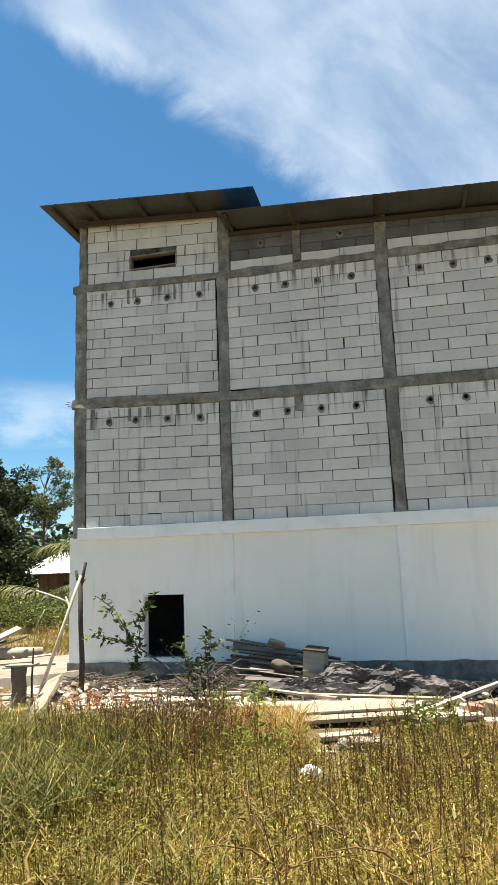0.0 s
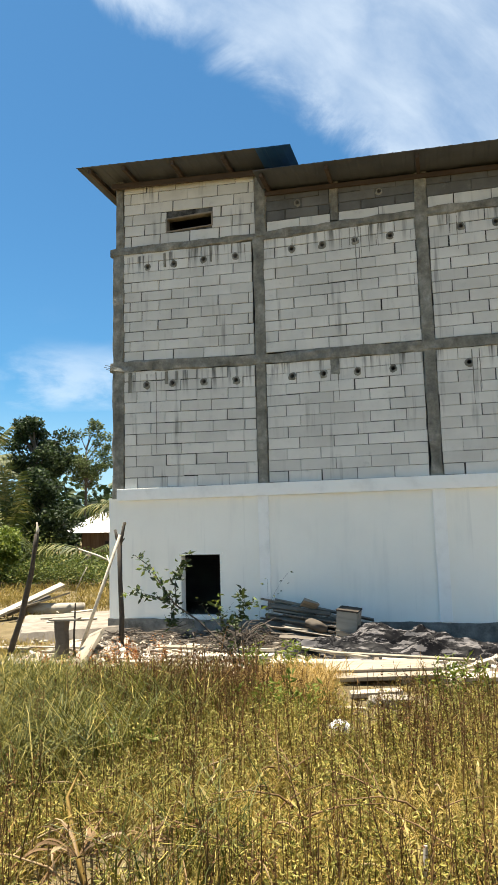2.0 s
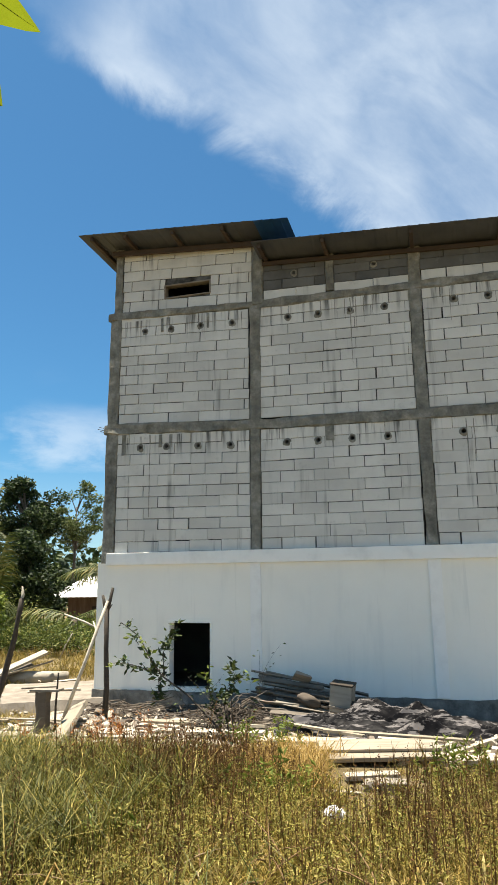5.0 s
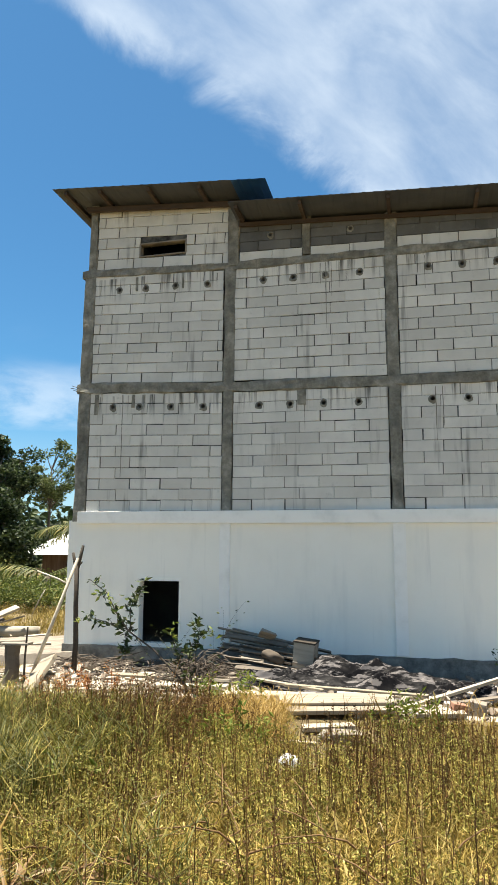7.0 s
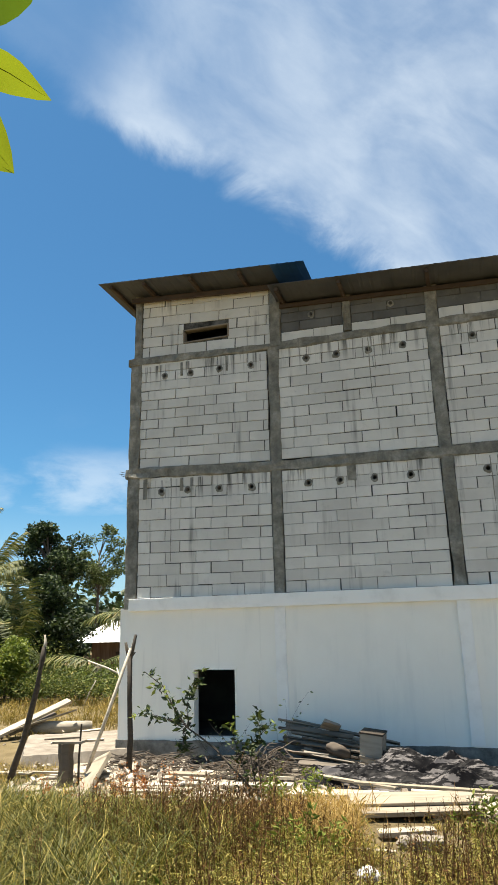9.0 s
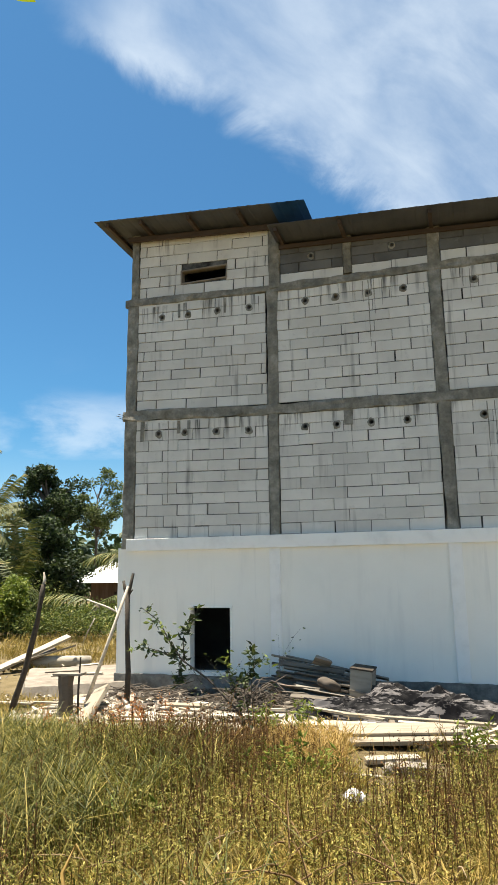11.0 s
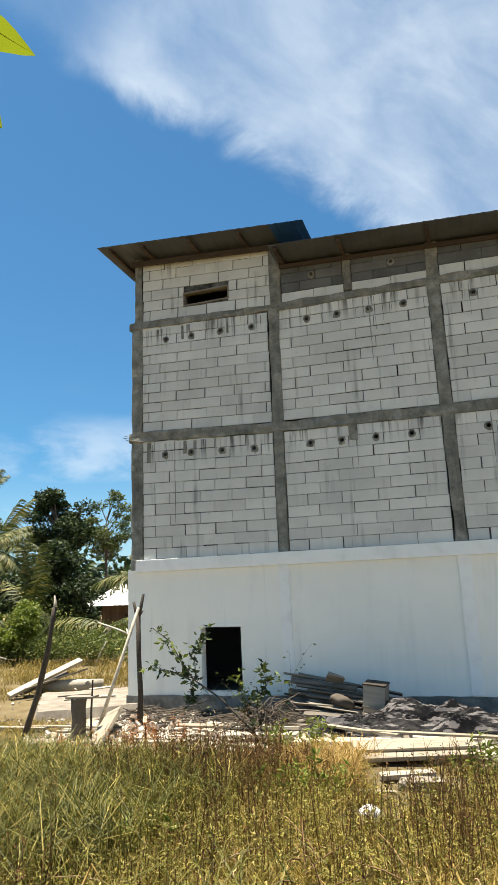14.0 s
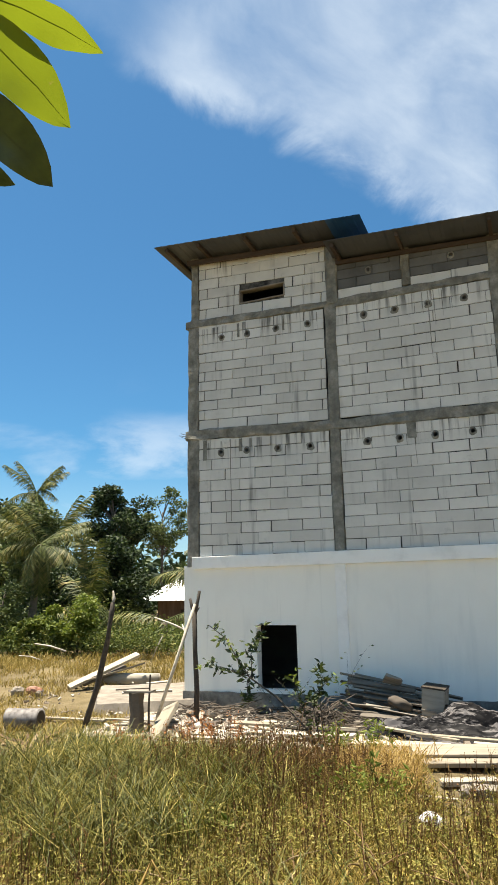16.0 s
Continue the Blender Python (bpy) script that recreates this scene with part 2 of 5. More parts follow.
k = Mat("dry_soil", 0.97, spec=0.1)
c = k.ramp(k.noise(1.4, 8, 0.65), [(0.25, (0.075, 0.057, 0.031)), (0.5, (0.15, 0.115, 0.06)), (0.75, (0.235, 0.19, 0.115))])
c = k.mix(k.span(k.noise(0.35, 5), 0.45, 0.65, 0, 0.5), c, (0.21, 0.165, 0.085))
c = k.mix(k.span(k.noise(40, 4), 0.55, 0.75, 0, 0.5), c, (0.07, 0.055, 0.03))
M_SOIL = k.done(c, k.noise(20, 8, 0.7), 0.9, 0.04)

k = Mat("sandy_concrete", 0.95, spec=0.15)
c = k.ramp(k.noise(3.0, 8, 0.65), [(0.3, (0.16, 0.135, 0.105)), (0.6, (0.27, 0.235, 0.19)), (0.8, (0.36, 0.32, 0.265))])
M_SLAB = k.done(c, k.noise(22, 8, 0.7), 0.6, 0.015)

k = Mat("pale_mortar_dust", 0.97, spec=0.1)
c = k.ramp(k.noise(2.4, 8, 0.68), [(0.3, (0.24, 0.195, 0.14)), (0.55, (0.44, 0.38, 0.29)), (0.8, (0.56, 0.50, 0.40))])
M_SAND = k.done(c, k.noise(26, 8, 0.7), 0.8, 0.02)
k = Mat("rubble_chips", 0.93, spec=0.15)
c = k.ramp(k.random(True), [(0.0, (0.09, 0.07, 0.055)), (0.35, (0.22, 0.18, 0.14)), (0.7, (0.38, 0.33, 0.26)), (1.0, (0.58, 0.53, 0.45))])
M_RUBBLE = k.done(k.mix(k.span(k.noise(14, 5), 0.5, 0.8, 0, 0.5), c, (0.14, 0.12, 0.09)), k.noise(30, 5), 0.5, 0.01)
k = Mat("brick_chunk", 0.93, spec=0.15)
M_BRICK = k.done(k.ramp(k.noise(9, 5), [(0.3, (0.23, 0.10, 0.06)), (0.7, (0.36, 0.22, 0.16))]), k.noise(30, 5), 0.5, 0.01)
k = Mat("white_plastic_bag", 0.55, spec=0.4)
M_BAG = k.done(k.ramp(k.noise(12, 4), [(0.3, (0.55, 0.54, 0.52)), (0.6, (0.78, 0.78, 0.77))]), k.noise(25, 4), 0.6, 0.02, 0.15)
k = Mat("grey_pipe", 0.6, spec=0.4)
M_PIPE = k.done(k.mix(k.span(k.noise(20, 4), 0.4, 0.7), (0.10, 0.098, 0.092), (0.2, 0.195, 0.185)))
k = Mat("rusty_drum", 0.7, 0.3, 0.4)
M_DRUM = k.done(k.ramp(k.noise(8, 6), [(0.3, (0.06, 0.05, 0.045)), (0.6, (0.24, 0.22, 0.2))]), k.noise(20, 4), 0.4, 0.01)
k = Mat("zinc_roof", 0.45, 0.2, 0.5)
M_ZINC = k.done(k.ramp(k.noise(0.8, 5), [(0.3, (0.70, 0.70, 0.70)), (0.7, (0.84, 0.84, 0.84))]))
k = Mat("hut_wall_board", 0.9, spec=0.2)
M_HUT = k.done(k.ramp(k.noise(2, 5, 0.6, (3, 3, 0.4)), [(0.3, (0.11, 0.07, 0.05)), (0.7, (0.22, 0.15, 0.11))]))
k = Mat("dark_interior_cement", 0.95, spec=0.1)
M_INSIDE = k.done(k.ramp(k.noise(2, 5), [(0.3, (0.10, 0.10, 0.095)), (0.7, (0.17, 0.17, 0.16))]))


def leaf_material(name, stops, through=0.34, rough=0.6, spot=None, island=True):
    k = Mat(name, rough, spec=0.3)
    c = k.ramp(k.random(island), stops)
    patch = k.span(k.noise(0.9, 4), 0.35, 0.7, 0, 0.35)
    c = k.mix(patch, c, tuple(v * 0.62 for v in stops[0][1]))
    if spot:
        c = k.mix(k.span(k.noise(30, 4), 0.6, 0.75), c, spot)
    return k.done(c, None, through=through)


M_GRASS = leaf_material("yellowing_grass", [(0.0, (0.135, 0.108, 0.02)), (0.45, (0.285, 0.206, 0.043)), (0.8, (0.40, 0.282, 0.072)), (1.0, (0.52, 0.41, 0.155))], 0.28)
M_HERB = leaf_material("olive_herb_leaf", [(0.0, (0.11, 0.112, 0.018)), (0.5, (0.255, 0.225, 0.042)), (0.85, (0.40, 0.325, 0.078)), (1.0, (0.50, 0.435, 0.14))], 0.28)
M_STALK = leaf_material("brown_dry_stalk", [(0.0, (0.071, 0.038, 0.013)), (0.6, (0.157, 0.082, 0.025)), (1.0, (0.271, 0.150, 0.043))], 0.1, 0.8)
M_SEED = leaf_material("dark_seed_head", [(0.0, (0.060, 0.028, 0.009)), (1.0, (0.154, 0.070, 0.021))], 0.1, 0.85)
M_TALL = leaf_material("green_reed_blade", [(0.0, (0.045, 0.055, 0.009)), (0.5, (0.112, 0.116, 0.017)), (0.85, (0.255, 0.212, 0.04)), (1.0, (0.50, 0.385, 0.11))], 0.22)
M_GOLD = leaf_material("golden_dry_grass", [(0.0, (0.268, 0.172, 0.043)), (0.6, (0.432, 0.282, 0.082)), (1.0, (0.566, 0.413, 0.154))])
M_RUST = leaf_material("rust_red_leaf", [(0.0, (0.273, 0.091, 0.029)), (0.6, (0.448, 0.163, 0.051)), (1.0, (0.527, 0.312, 0.090))])
DEAD = [(0.0, (0.07, 0.04, 0.018)), (0.5, (0.17, 0.10, 0.045)), (0.8, (0.27, 0.17, 0.08)), (1.0, (0.38, 0.29, 0.17))]
M_DEAD = leaf_material("dead_curled_leaf", DEAD, 0.15, 0.8, None, False)
M_STRAW = leaf_material("dead_straw", DEAD[1:], 0.15, 0.8)
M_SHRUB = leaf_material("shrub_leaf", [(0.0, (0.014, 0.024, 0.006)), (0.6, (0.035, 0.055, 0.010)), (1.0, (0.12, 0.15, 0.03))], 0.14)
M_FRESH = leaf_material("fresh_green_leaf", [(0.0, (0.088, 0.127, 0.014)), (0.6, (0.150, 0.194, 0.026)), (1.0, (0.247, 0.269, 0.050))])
M_TREE = leaf_material("dark_tree_leaf", [(0.0, (0.012, 0.024, 0.008)), (0.6, (0.030, 0.052, 0.014)), (1.0, (0.085, 0.12, 0.034))], 0.18)
M_TREE_LIGHT = leaf_material("light_tree_leaf", [(0.0, (0.045, 0.066, 0.018)), (0.6, (0.095, 0.125, 0.034)), (1.0, (0.22, 0.25, 0.085))], 0.2)
M_PALM = leaf_material("palm_leaflet", [(0.0, (0.04, 0.055, 0.012)), (0.5, (0.10, 0.12, 0.026)), (0.85, (0.17, 0.17, 0.042)), (1.0, (0.27, 0.22, 0.075))], 0.2)
M_UNDER = leaf_material("undergrowth_leaf", [(0.0, (0.045, 0.063, 0.012)), (0.5, (0.10, 0.135, 0.023)), (0.85, (0.185, 0.215, 0.042)), (1.0, (0.33, 0.295, 0.083))], 0.25)

k = Mat("broad_leaf", 0.42, spec=0.4)
co = k.node("ShaderNodeTexCoord").outputs["Object"]
c = k.ramp(k.random(False), [(0.0, (0.07, 0.12, 0.008)), (0.5, (0.10, 0.155, 0.009)), (1.0, (0.17, 0.205, 0.011))])
c = k.mix(k.span(k.noise(18, 4, 0.6), 0.66, 0.74, 0, 0.7), c, (0.25, 0.20, 0.06))
M_BROAD = k.done(c, k.noise(60, 3), 0.15, 0.003, through=0.5)
k = Mat("leaf_vein", 0.6)
M_VEIN = k.done((0.10, 0.12, 0.015), through=0.2)
# dark, less translucent copy of the broad leaf: shade put into the colour
k = Mat("shaded_broad_leaf", 0.38, spec=0.4)
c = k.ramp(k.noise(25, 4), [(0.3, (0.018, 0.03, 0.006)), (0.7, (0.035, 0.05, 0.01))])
M_BROAD_SHADED = k.done(c, k.noise(60, 3), 0.15, 0.003, through=0.12)

# ---- building helpers ----
GROUND = 0.2
rng = np.random.default_rng(7)
rnd = random.Random(11)


def mesh_of(name, bm, material, smooth=False):
    me = bpy.data.meshes.new(name)
    bm.normal_update()
    bm.to_mesh(me)
    bm.free()
    if smooth:
        me.polygons.foreach_set("use_smooth", [True] * len(me.polygons))
    for m in material if isinstance(material, (list, tuple)) else (material,):
        me.materials.append(m)
    return me


def part(name, bm, material, parent=None, label="", smooth=False, at=None):
    """Links a bmesh, or a mesh, as one object under a thing."""
    me = bm if isinstance(bm, bpy.types.Mesh) else mesh_of(name, bm, material, smooth)
    ob = new(name, me)
    if parent is not None:
        ob.parent = parent
    if at is not None:
        ob.matrix_basis = at
    return tagged(ob, label)


def thing(name, at, label, category, group="", kind=""):
    ob = new(name)
    ob.empty_display_size = 0.2
    ob.matrix_basis = at
    return tagged(ob, label, category, group, kind)


def add_box(bm, x0, x1, y0, y1, z0, z1, jit=0.0, m=None):
    v = [bm.verts.new((x + rnd.uniform(-jit, jit), y + rnd.uniform(-jit, jit), z + rnd.uniform(-jit, jit)))
         for x in (x0, x1) for y in (y0, y1) for z in (z0, z1)]
    if m is not None:
        for w in v:
            w.co = m @ w.co
    for f in ((0, 1, 3, 2), (4, 6, 7, 5), (0, 4, 5, 1), (2, 3, 7, 6), (0, 2, 6, 4), (1, 5, 7, 3)):
        bm.faces.new([v[i] for i in f])
    return v


def box(x0, x1, y0, y1, z0, z1, jit=0.0, bevel=0.0):
    bm = bmesh.new()
    add_box(bm, x0, x1, y0, y1, z0, z1, jit)
    if bevel:
        bmesh.ops.bevel(bm, geom=bm.edges[:], offset=bevel, segments=2, affect="EDGES", profile=0.6)
    bmesh.ops.recalc_face_normals(bm, faces=bm.faces[:])
    return bm


def rough_bar(a, b, wide, deep, cut=0.07, amp=0.02, up=Vector((0, 0, 1))):
    """A cast bar from a to b: wide across the wall's face, deep into it, with ragged edges."""
    a, b = Vector(a), Vector(b)
    d = (b - a).normalized()
    side = Vector((0, -1, 0)).cross(d).normalized()
    n = max(2, int((b - a).length / cut))
    bm = bmesh.new()
    rows = []
    seed = rnd.uniform(0, 90)
    for i in range(n + 1):
        p = a.lerp(b, i / n)
        ring = []
        for s, y in ((-1, 0.0), (-0.5, -1), (0, -1), (0.5, -1), (1, 0.0), (1, 9), (-1, 9)):
            if y == 9:
                q = p + side * wide / 2 * s + Vector((0, deep, 0))
            else:
                e = noise.noise(p * 2.3 + Vector((s * 3 + seed, seed, 0))) * amp * 1.6
                w = wide / 2 * (1.0 if abs(s) == 1 else abs(s) * 1.75 if s else 0)
                q = p + side * (math.copysign(w, s) if s else 0) + side * e
                q.y += (-0.018 if y == -1 else 0.004) + noise.noise(p * 5 + Vector((s * 5, seed, 4))) * amp * 0.7
            ring.append(bm.verts.new(q))
        rows.append(ring)
    for r0, r1 in zip(rows, rows[1:]):
        for j in range(7):
            bm.faces.new((r0[j], r0[(j + 1) % 7], r1[(j + 1) % 7], r1[j]))
    bm.faces.new(rows[0][::-1])
    bm.faces.new(rows[-1])
    bmesh.ops.recalc_face_normals(bm, faces=bm.faces[:])
    return bm


def add_tube(bm, points, radii, sides=8, cap=True):
    rings = []
    for i, p in enumerate(points):
        p = Vector(p)
        d = (Vector(points[min(i + 1, len(points) - 1)]) - Vector(points[max(i - 1, 0)])).normalized()
        u = d.orthogonal().normalized() if abs(d.z) < 0.99 else Vector((1, 0, 0))
        if abs(d.z) < 0.99:
            u = d.cross(Vector((0, 0, 1))).normalized()
        w = d.cross(u)
        rings.append([bm.verts.new(p + (u * math.cos(t) + w * math.sin(t)) * radii[i]) for t in (2 * math.pi * j / sides for j in range(sides))])
    for r0, r1 in zip(rings, rings[1:]):
        for j in range(sides):
            bm.faces.new((r0[j], r0[(j + 1) % sides], r1[(j + 1) % sides], r1[j]))
    if cap:
        bm.faces.new(rings[0][::-1])
        bm.faces.new(rings[-1])


def tube(points, radii, sides=8):
    bm = bmesh.new()
    add_tube(bm, points, radii, sides)
    bmesh.ops.recalc_face_normals(bm, faces=bm.faces[:])
    return bm


def plate_with_holes(bm, x0, x1, zb, zt, y, holes, flip=False):
    """A flat plate between slanted edges; zb and zt give its lower and upper height at x. holes: (x, z, r), in one row."""
    def quad(p):
        bm.faces.new([bm.verts.new(q) for q in (p[::-1] if flip else p)])
    if not holes:
        quad([(x0, y, zb(x0)), (x1, y, zb(x1)), (x1, y, zt(x1)), (x0, y, zt(x0))])
        return
    hx = [h[0] for h in holes]
    cuts = [x0] + [(a + b) / 2 for a, b in zip(hx, hx[1:])] + [x1]
    for (cx, cz, r), xa, xb in zip(holes, cuts, cuts[1:]):
        la, lb = cz - 0.13, cz + 0.13
        quad([(xa, y, zb(xa)), (xb, y, zb(xb)), (xb, y, la), (xa, y, la)])
        quad([(xa, y, lb), (xb, y, lb), (xb, y, zt(xb)), (xa, y, zt(xa))])
        ring_face(bm, xa, xb, la, lb, cx, cz, r, y, flip)


def ring_face(bm, xa, xb, za, zb, cx, cz, r, y, flip=False):
    """A rectangle with a round hole, as a ring of faces."""
    turns = [2 * math.pi * j / 16 for j in range(16)] + [math.atan2(pz - cz, px - cx) % (2 * math.pi) for px in (xa, xb) for pz in (za, zb)]
    turns = [t for i, t in enumerate(sorted(turns)) if i == 0 or t - sorted(turns)[i - 1] > 1e-4]
    inner, outer = [], []
    for t in turns:
        c, s = math.cos(t), math.sin(t)
        k = min(((xb - cx) if c > 0 else (cx - xa)) / max(abs(c), 1e-6), ((zb - cz) if s > 0 else (cz - za)) / max(abs(s), 1e-6))
        inner.append(bm.verts.new((cx + c * r, y, cz + s * r)))
        outer.append(bm.verts.new((cx + c * k, y, cz + s * k)))
    n = len(turns)
    for j in range(n):
        f = (inner[j], outer[j], outer[(j + 1) % n], inner[(j + 1) % n])
        bm.faces.new(f[::-1] if flip else f)


def stuff(name, verts, faces, material, label, category, kind="stuff"):
    me = bpy.data.meshes.new(name)
    me.from_pydata(verts, [], faces)
    me.materials.append(material)
    return tagged(new(name, me), label, category, "", kind)


# ---- ground ----
def ground_height(x, y):
    h = 0.05 * noise.noise(Vector((x * 0.35, y * 0.35, 3))) + 0.03 * noise.noise(Vector((x * 1.1, y * 1.1, 7)))
    near = min(1.0, max(0.0, (-0.6 - y) / 1.5)) if -3 < x < 13 else 1.0
    return GROUND + h * near - (0.02 if y > -0.5 else 0)


bm = bmesh.new()
gx = [-900, -300, -120, -60, -35] + [-24 + 0.5 * i for i in range(76)] + [20, 35, 60, 120, 300, 900]
gy = [-900, -300, -100, -50, -25] + [-16 + 0.5 * i for i in range(76)] + [28, 40, 60, 120, 300, 900]
grid = [[bm.verts.new((x, y, ground_height(x, y))) for x in gx] for y in gy]
for r0, r1 in zip(grid, grid[1:]):
    for j in range(len(gx) - 1):
        bm.faces.new((r0[j], r0[j + 1], r1[j + 1], r1[j]))
tagged(part("ground", bm, M_SOIL, smooth=True), "dry tan soil under yellowing grass and weeds", "ground", "", "structure")

# pale rubble dust before the wall, added full width to bounce light onto it
bm = bmesh.new()
ax, ay = [-0.4 + 0.25 * i for i in range(52)], [-2.9 + 0.2 * i for i in range(15)]
apron = [[bm.verts.new((x + 0.1 * noise.noise(Vector((x * 2, y * 2, 4))), y + (0.35 * noise.noise(Vector((x * 1.7, 2, 9))) if j == 0 else 0), ground_height(x, y) + (-0.02 if j == 0 else 0.022 + 0.012 * noise.noise(Vector((x * 3, y * 3, 1)))))) for x in ax] for j, y in enumerate(ay)]
for r0, r1 in zip(apron, apron[1:]):
    for j in range(len(ax) - 1):
        bm.faces.new((r0[j], r0[j + 1], r1[j + 1], r1[j]))
tagged(part("sand_apron", bm, M_SAND, smooth=True), "pale rubble dust along the wall, widened to bounce light", "ground", "", "structure")

# ---- the building ----
house = thing("swiftlet_house", pose(0, 0, 0), "unfinished three-storey concrete-block building with white-painted ground floor", "building")
DEEP = 0.12
XCOL = ((0.045, 0.30), (2.95, 3.15), (5.93, 6.14), (9.0, 9.2), (12.0, 12.2))

# block meshes, shared by width
BLOCKS = {}


def block_mesh(w, h, material):
    key = (round(w / 0.02), round(h / 0.01), material.name)
    if key not in BLOCKS:
        w, h, e = key[0] * 0.02, key[1] * 0.01, 0.006
        bm = bmesh.new()
        rings = [[bm.verts.new((sx * (w / 2 - i), y, sz * (h / 2 - i))) for sx, sz in ((-1, -1), (1, -1), (1, 1), (-1, 1))]
                 for i, y in ((0, DEEP), (0, e), (e, 0))]
        for a, b in zip(rings, rings[1:]):
            for j in range(4):
                bm.faces.new((a[j], a[(j + 1) % 4], b[(j + 1) % 4], b[j]))
        bm.faces.new(rings[-1])
        bmesh.ops.recalc_face_normals(bm, faces=bm.faces[:])
        BLOCKS[key] = mesh_of("block", bm, material)
    return BLOCKS[key]


def holed_block(w, h, cx, cz, r, material):
    bm = bmesh.new()
    ring_face(bm, -w / 2, w / 2, -h / 2, h / 2, cx, cz, r, 0.0)
    inner = [(cx + r * math.cos(t), cz + r * math.sin(t)) for t in (2 * math.pi * j / 16 for j in range(16))]
    a = [bm.verts.new((x, 0, z)) for x, z in inner]
    b = [bm.verts.new((x, DEEP, z)) for x, z in inner]
    for j in range(16):
        bm.faces.new((a[j], a[(j + 1) % 16], b[(j + 1) % 16], b[j]))
    o = [(-w / 2, -h / 2), (w / 2, -h / 2), (w / 2, h / 2), (-w / 2, h / 2)]
    a = [bm.verts.new((x, 0, z)) for x, z in o]
    b = [bm.verts.new((x, DEEP, z)) for x, z in o]
    for j in range(4):
        bm.faces.new((b[j], b[(j + 1) % 4], a[(j + 1) % 4], a[j]))
    return mesh_of("block", bm, material)


def lerp(a, b, t):
    return a + (b - a) * t


def panel(x0, x1, zb, zt, rows, firsts, holes=(), gap=None, joined=False, dark_from=99, length=0.612):
    """A bay of block masonry between columns and beams: a mortar plate with each block laid on it.
    zb, zt: heights at the two ends. firsts: the first joint's x in odd and even rows. gap: an opening (x0, x1, z0, z1)."""
    low = lambda x: lerp(zb[0], zb[1], (x - x0) / (x1 - x0))
    top = lambda x: lerp(zt[0], zt[1], (x - x0) / (x1 - x0))
    # each pipe sits inside one course
    kept, hole_rows = [], {}
    for hx, hz, hr in holes:
        h = (top(hx) - low(hx)) / rows
        r = int((hz - low(hx)) / h)
        if hz - low(hx) - r * h < 0.035 and r:
            r -= 1
        zc = low(hx) + (r + 0.5) * h
        hz = min(max(hz, zc - (h / 2 - hr - 0.016)), zc + (h / 2 - hr - 0.016))
        kept.append((hx, hz, hr))
        hole_rows.setdefault(r, []).append((hx, hz, hr))
    holes = kept
    bm = bmesh.new()
    if gap:
        ga, gb, gc, gd = gap
        for a, b, c, d in ((x0, ga, None, None), (gb, x1, None, None), (ga, gb, None, gc), (ga, gb, gd, None)):
            pa = (a, 0.016, low(a) if c is None else c), (b, 0.016, low(b) if c is None else c), (b, 0.016, top(b) if d is None else d), (a, 0.016, top(a) if d is None else d)
            bm.faces.new([bm.verts.new(q) for q in pa])
    else:
        plate_with_holes(bm, x0, x1, low, top, 0.016, holes)
    geom = bmesh.ops.extrude_face_region(bm, geom=bm.faces[:])
    for v in geom["geom"]:
        if isinstance(v, bmesh.types.BMVert):
            v.co.y = DEEP
    bmesh.ops.recalc_face_normals(bm, faces=bm.faces[:])
    wall = part("wall", bm, M_MORTAR, house, "light grey aerated-block infill with dark mortar joints")
    slope = math.atan2((zb[0] - zb[1] + zt[0] - zt[1]) / 2, x1 - x0)
    loose = bmesh.new()
    for r in range(rows):
        joints = [x0 + 0.004]
        x = firsts[r % 2] + rnd.uniform(-0.03, 0.03)
        while x < x1 - 0.06:
            if x > x0 + 0.06:
                joints.append(x)
            x += length + rnd.uniform(-0.015, 0.015)
        for hx, hz, hr in hole_rows.get(r, ()):
            joints = [hx + (hr + 0.03) * (1 if j >= hx else -1) if abs(j - hx) < hr + 0.03 and i else j for i, j in enumerate(joints)]
        joints.append(x1 - 0.004)
        for a, b in zip(joints, joints[1:]):
            pieces = [(a, b)]
            mid_z = lerp(low((a + b) / 2), top((a + b) / 2), (r + 0.5) / rows)
            h = (top((a + b) / 2) - low((a + b) / 2)) / rows
            if gap and mid_z + h / 2 > gap[2] + 0.012 and mid_z - h / 2 < gap[3] - 0.012:
                pieces = [(p, q) for p, q in ((a, min(b, gap[0] - 0.01)), (max(a, gap[1] + 0.01), b)) if q - p > 0.05]
            for p, q in pieces:
                hole = [k for k in hole_rows.get(r, ()) if p < k[0] < q]
                cx = (p + q) / 2
                cz = lerp(low(cx), top(cx), (r + 0.5) / rows)
                w, hh = q - p - 0.008 - rnd.choice((0, 0, 0, 0.004, 0.014)), h - 0.008 - rnd.choice((0, 0, 0, 0.006))
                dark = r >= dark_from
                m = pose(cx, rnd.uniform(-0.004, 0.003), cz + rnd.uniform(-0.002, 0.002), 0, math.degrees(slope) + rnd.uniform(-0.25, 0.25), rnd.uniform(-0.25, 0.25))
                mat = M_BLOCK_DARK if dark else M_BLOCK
                if hole:
                    k = hole[0]
                    lx, lz = k[0] - cx, k[1] - cz
                    R = k[2] + 0.004
                    part("block", holed_block(w, hh, lx, lz, R, mat), None, wall, at=m)
                    continue
                me = block_mesh(w, hh, mat)
                if joined:
                    t = len(loose.verts)
                    loose.from_mesh(me)
                    loose.verts.ensure_lookup_table()
                    for v in loose.verts[t:]:
                        v.co = m @ v.co
                else:
                    part("block", me, None, wall, at=m)
    if joined:
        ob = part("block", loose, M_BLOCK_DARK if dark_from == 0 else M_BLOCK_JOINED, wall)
        ob["kind"] = "stuff"
    else:
        loose.free()
    for k in holes:
        vent_pipe(k, wall)
    return wall


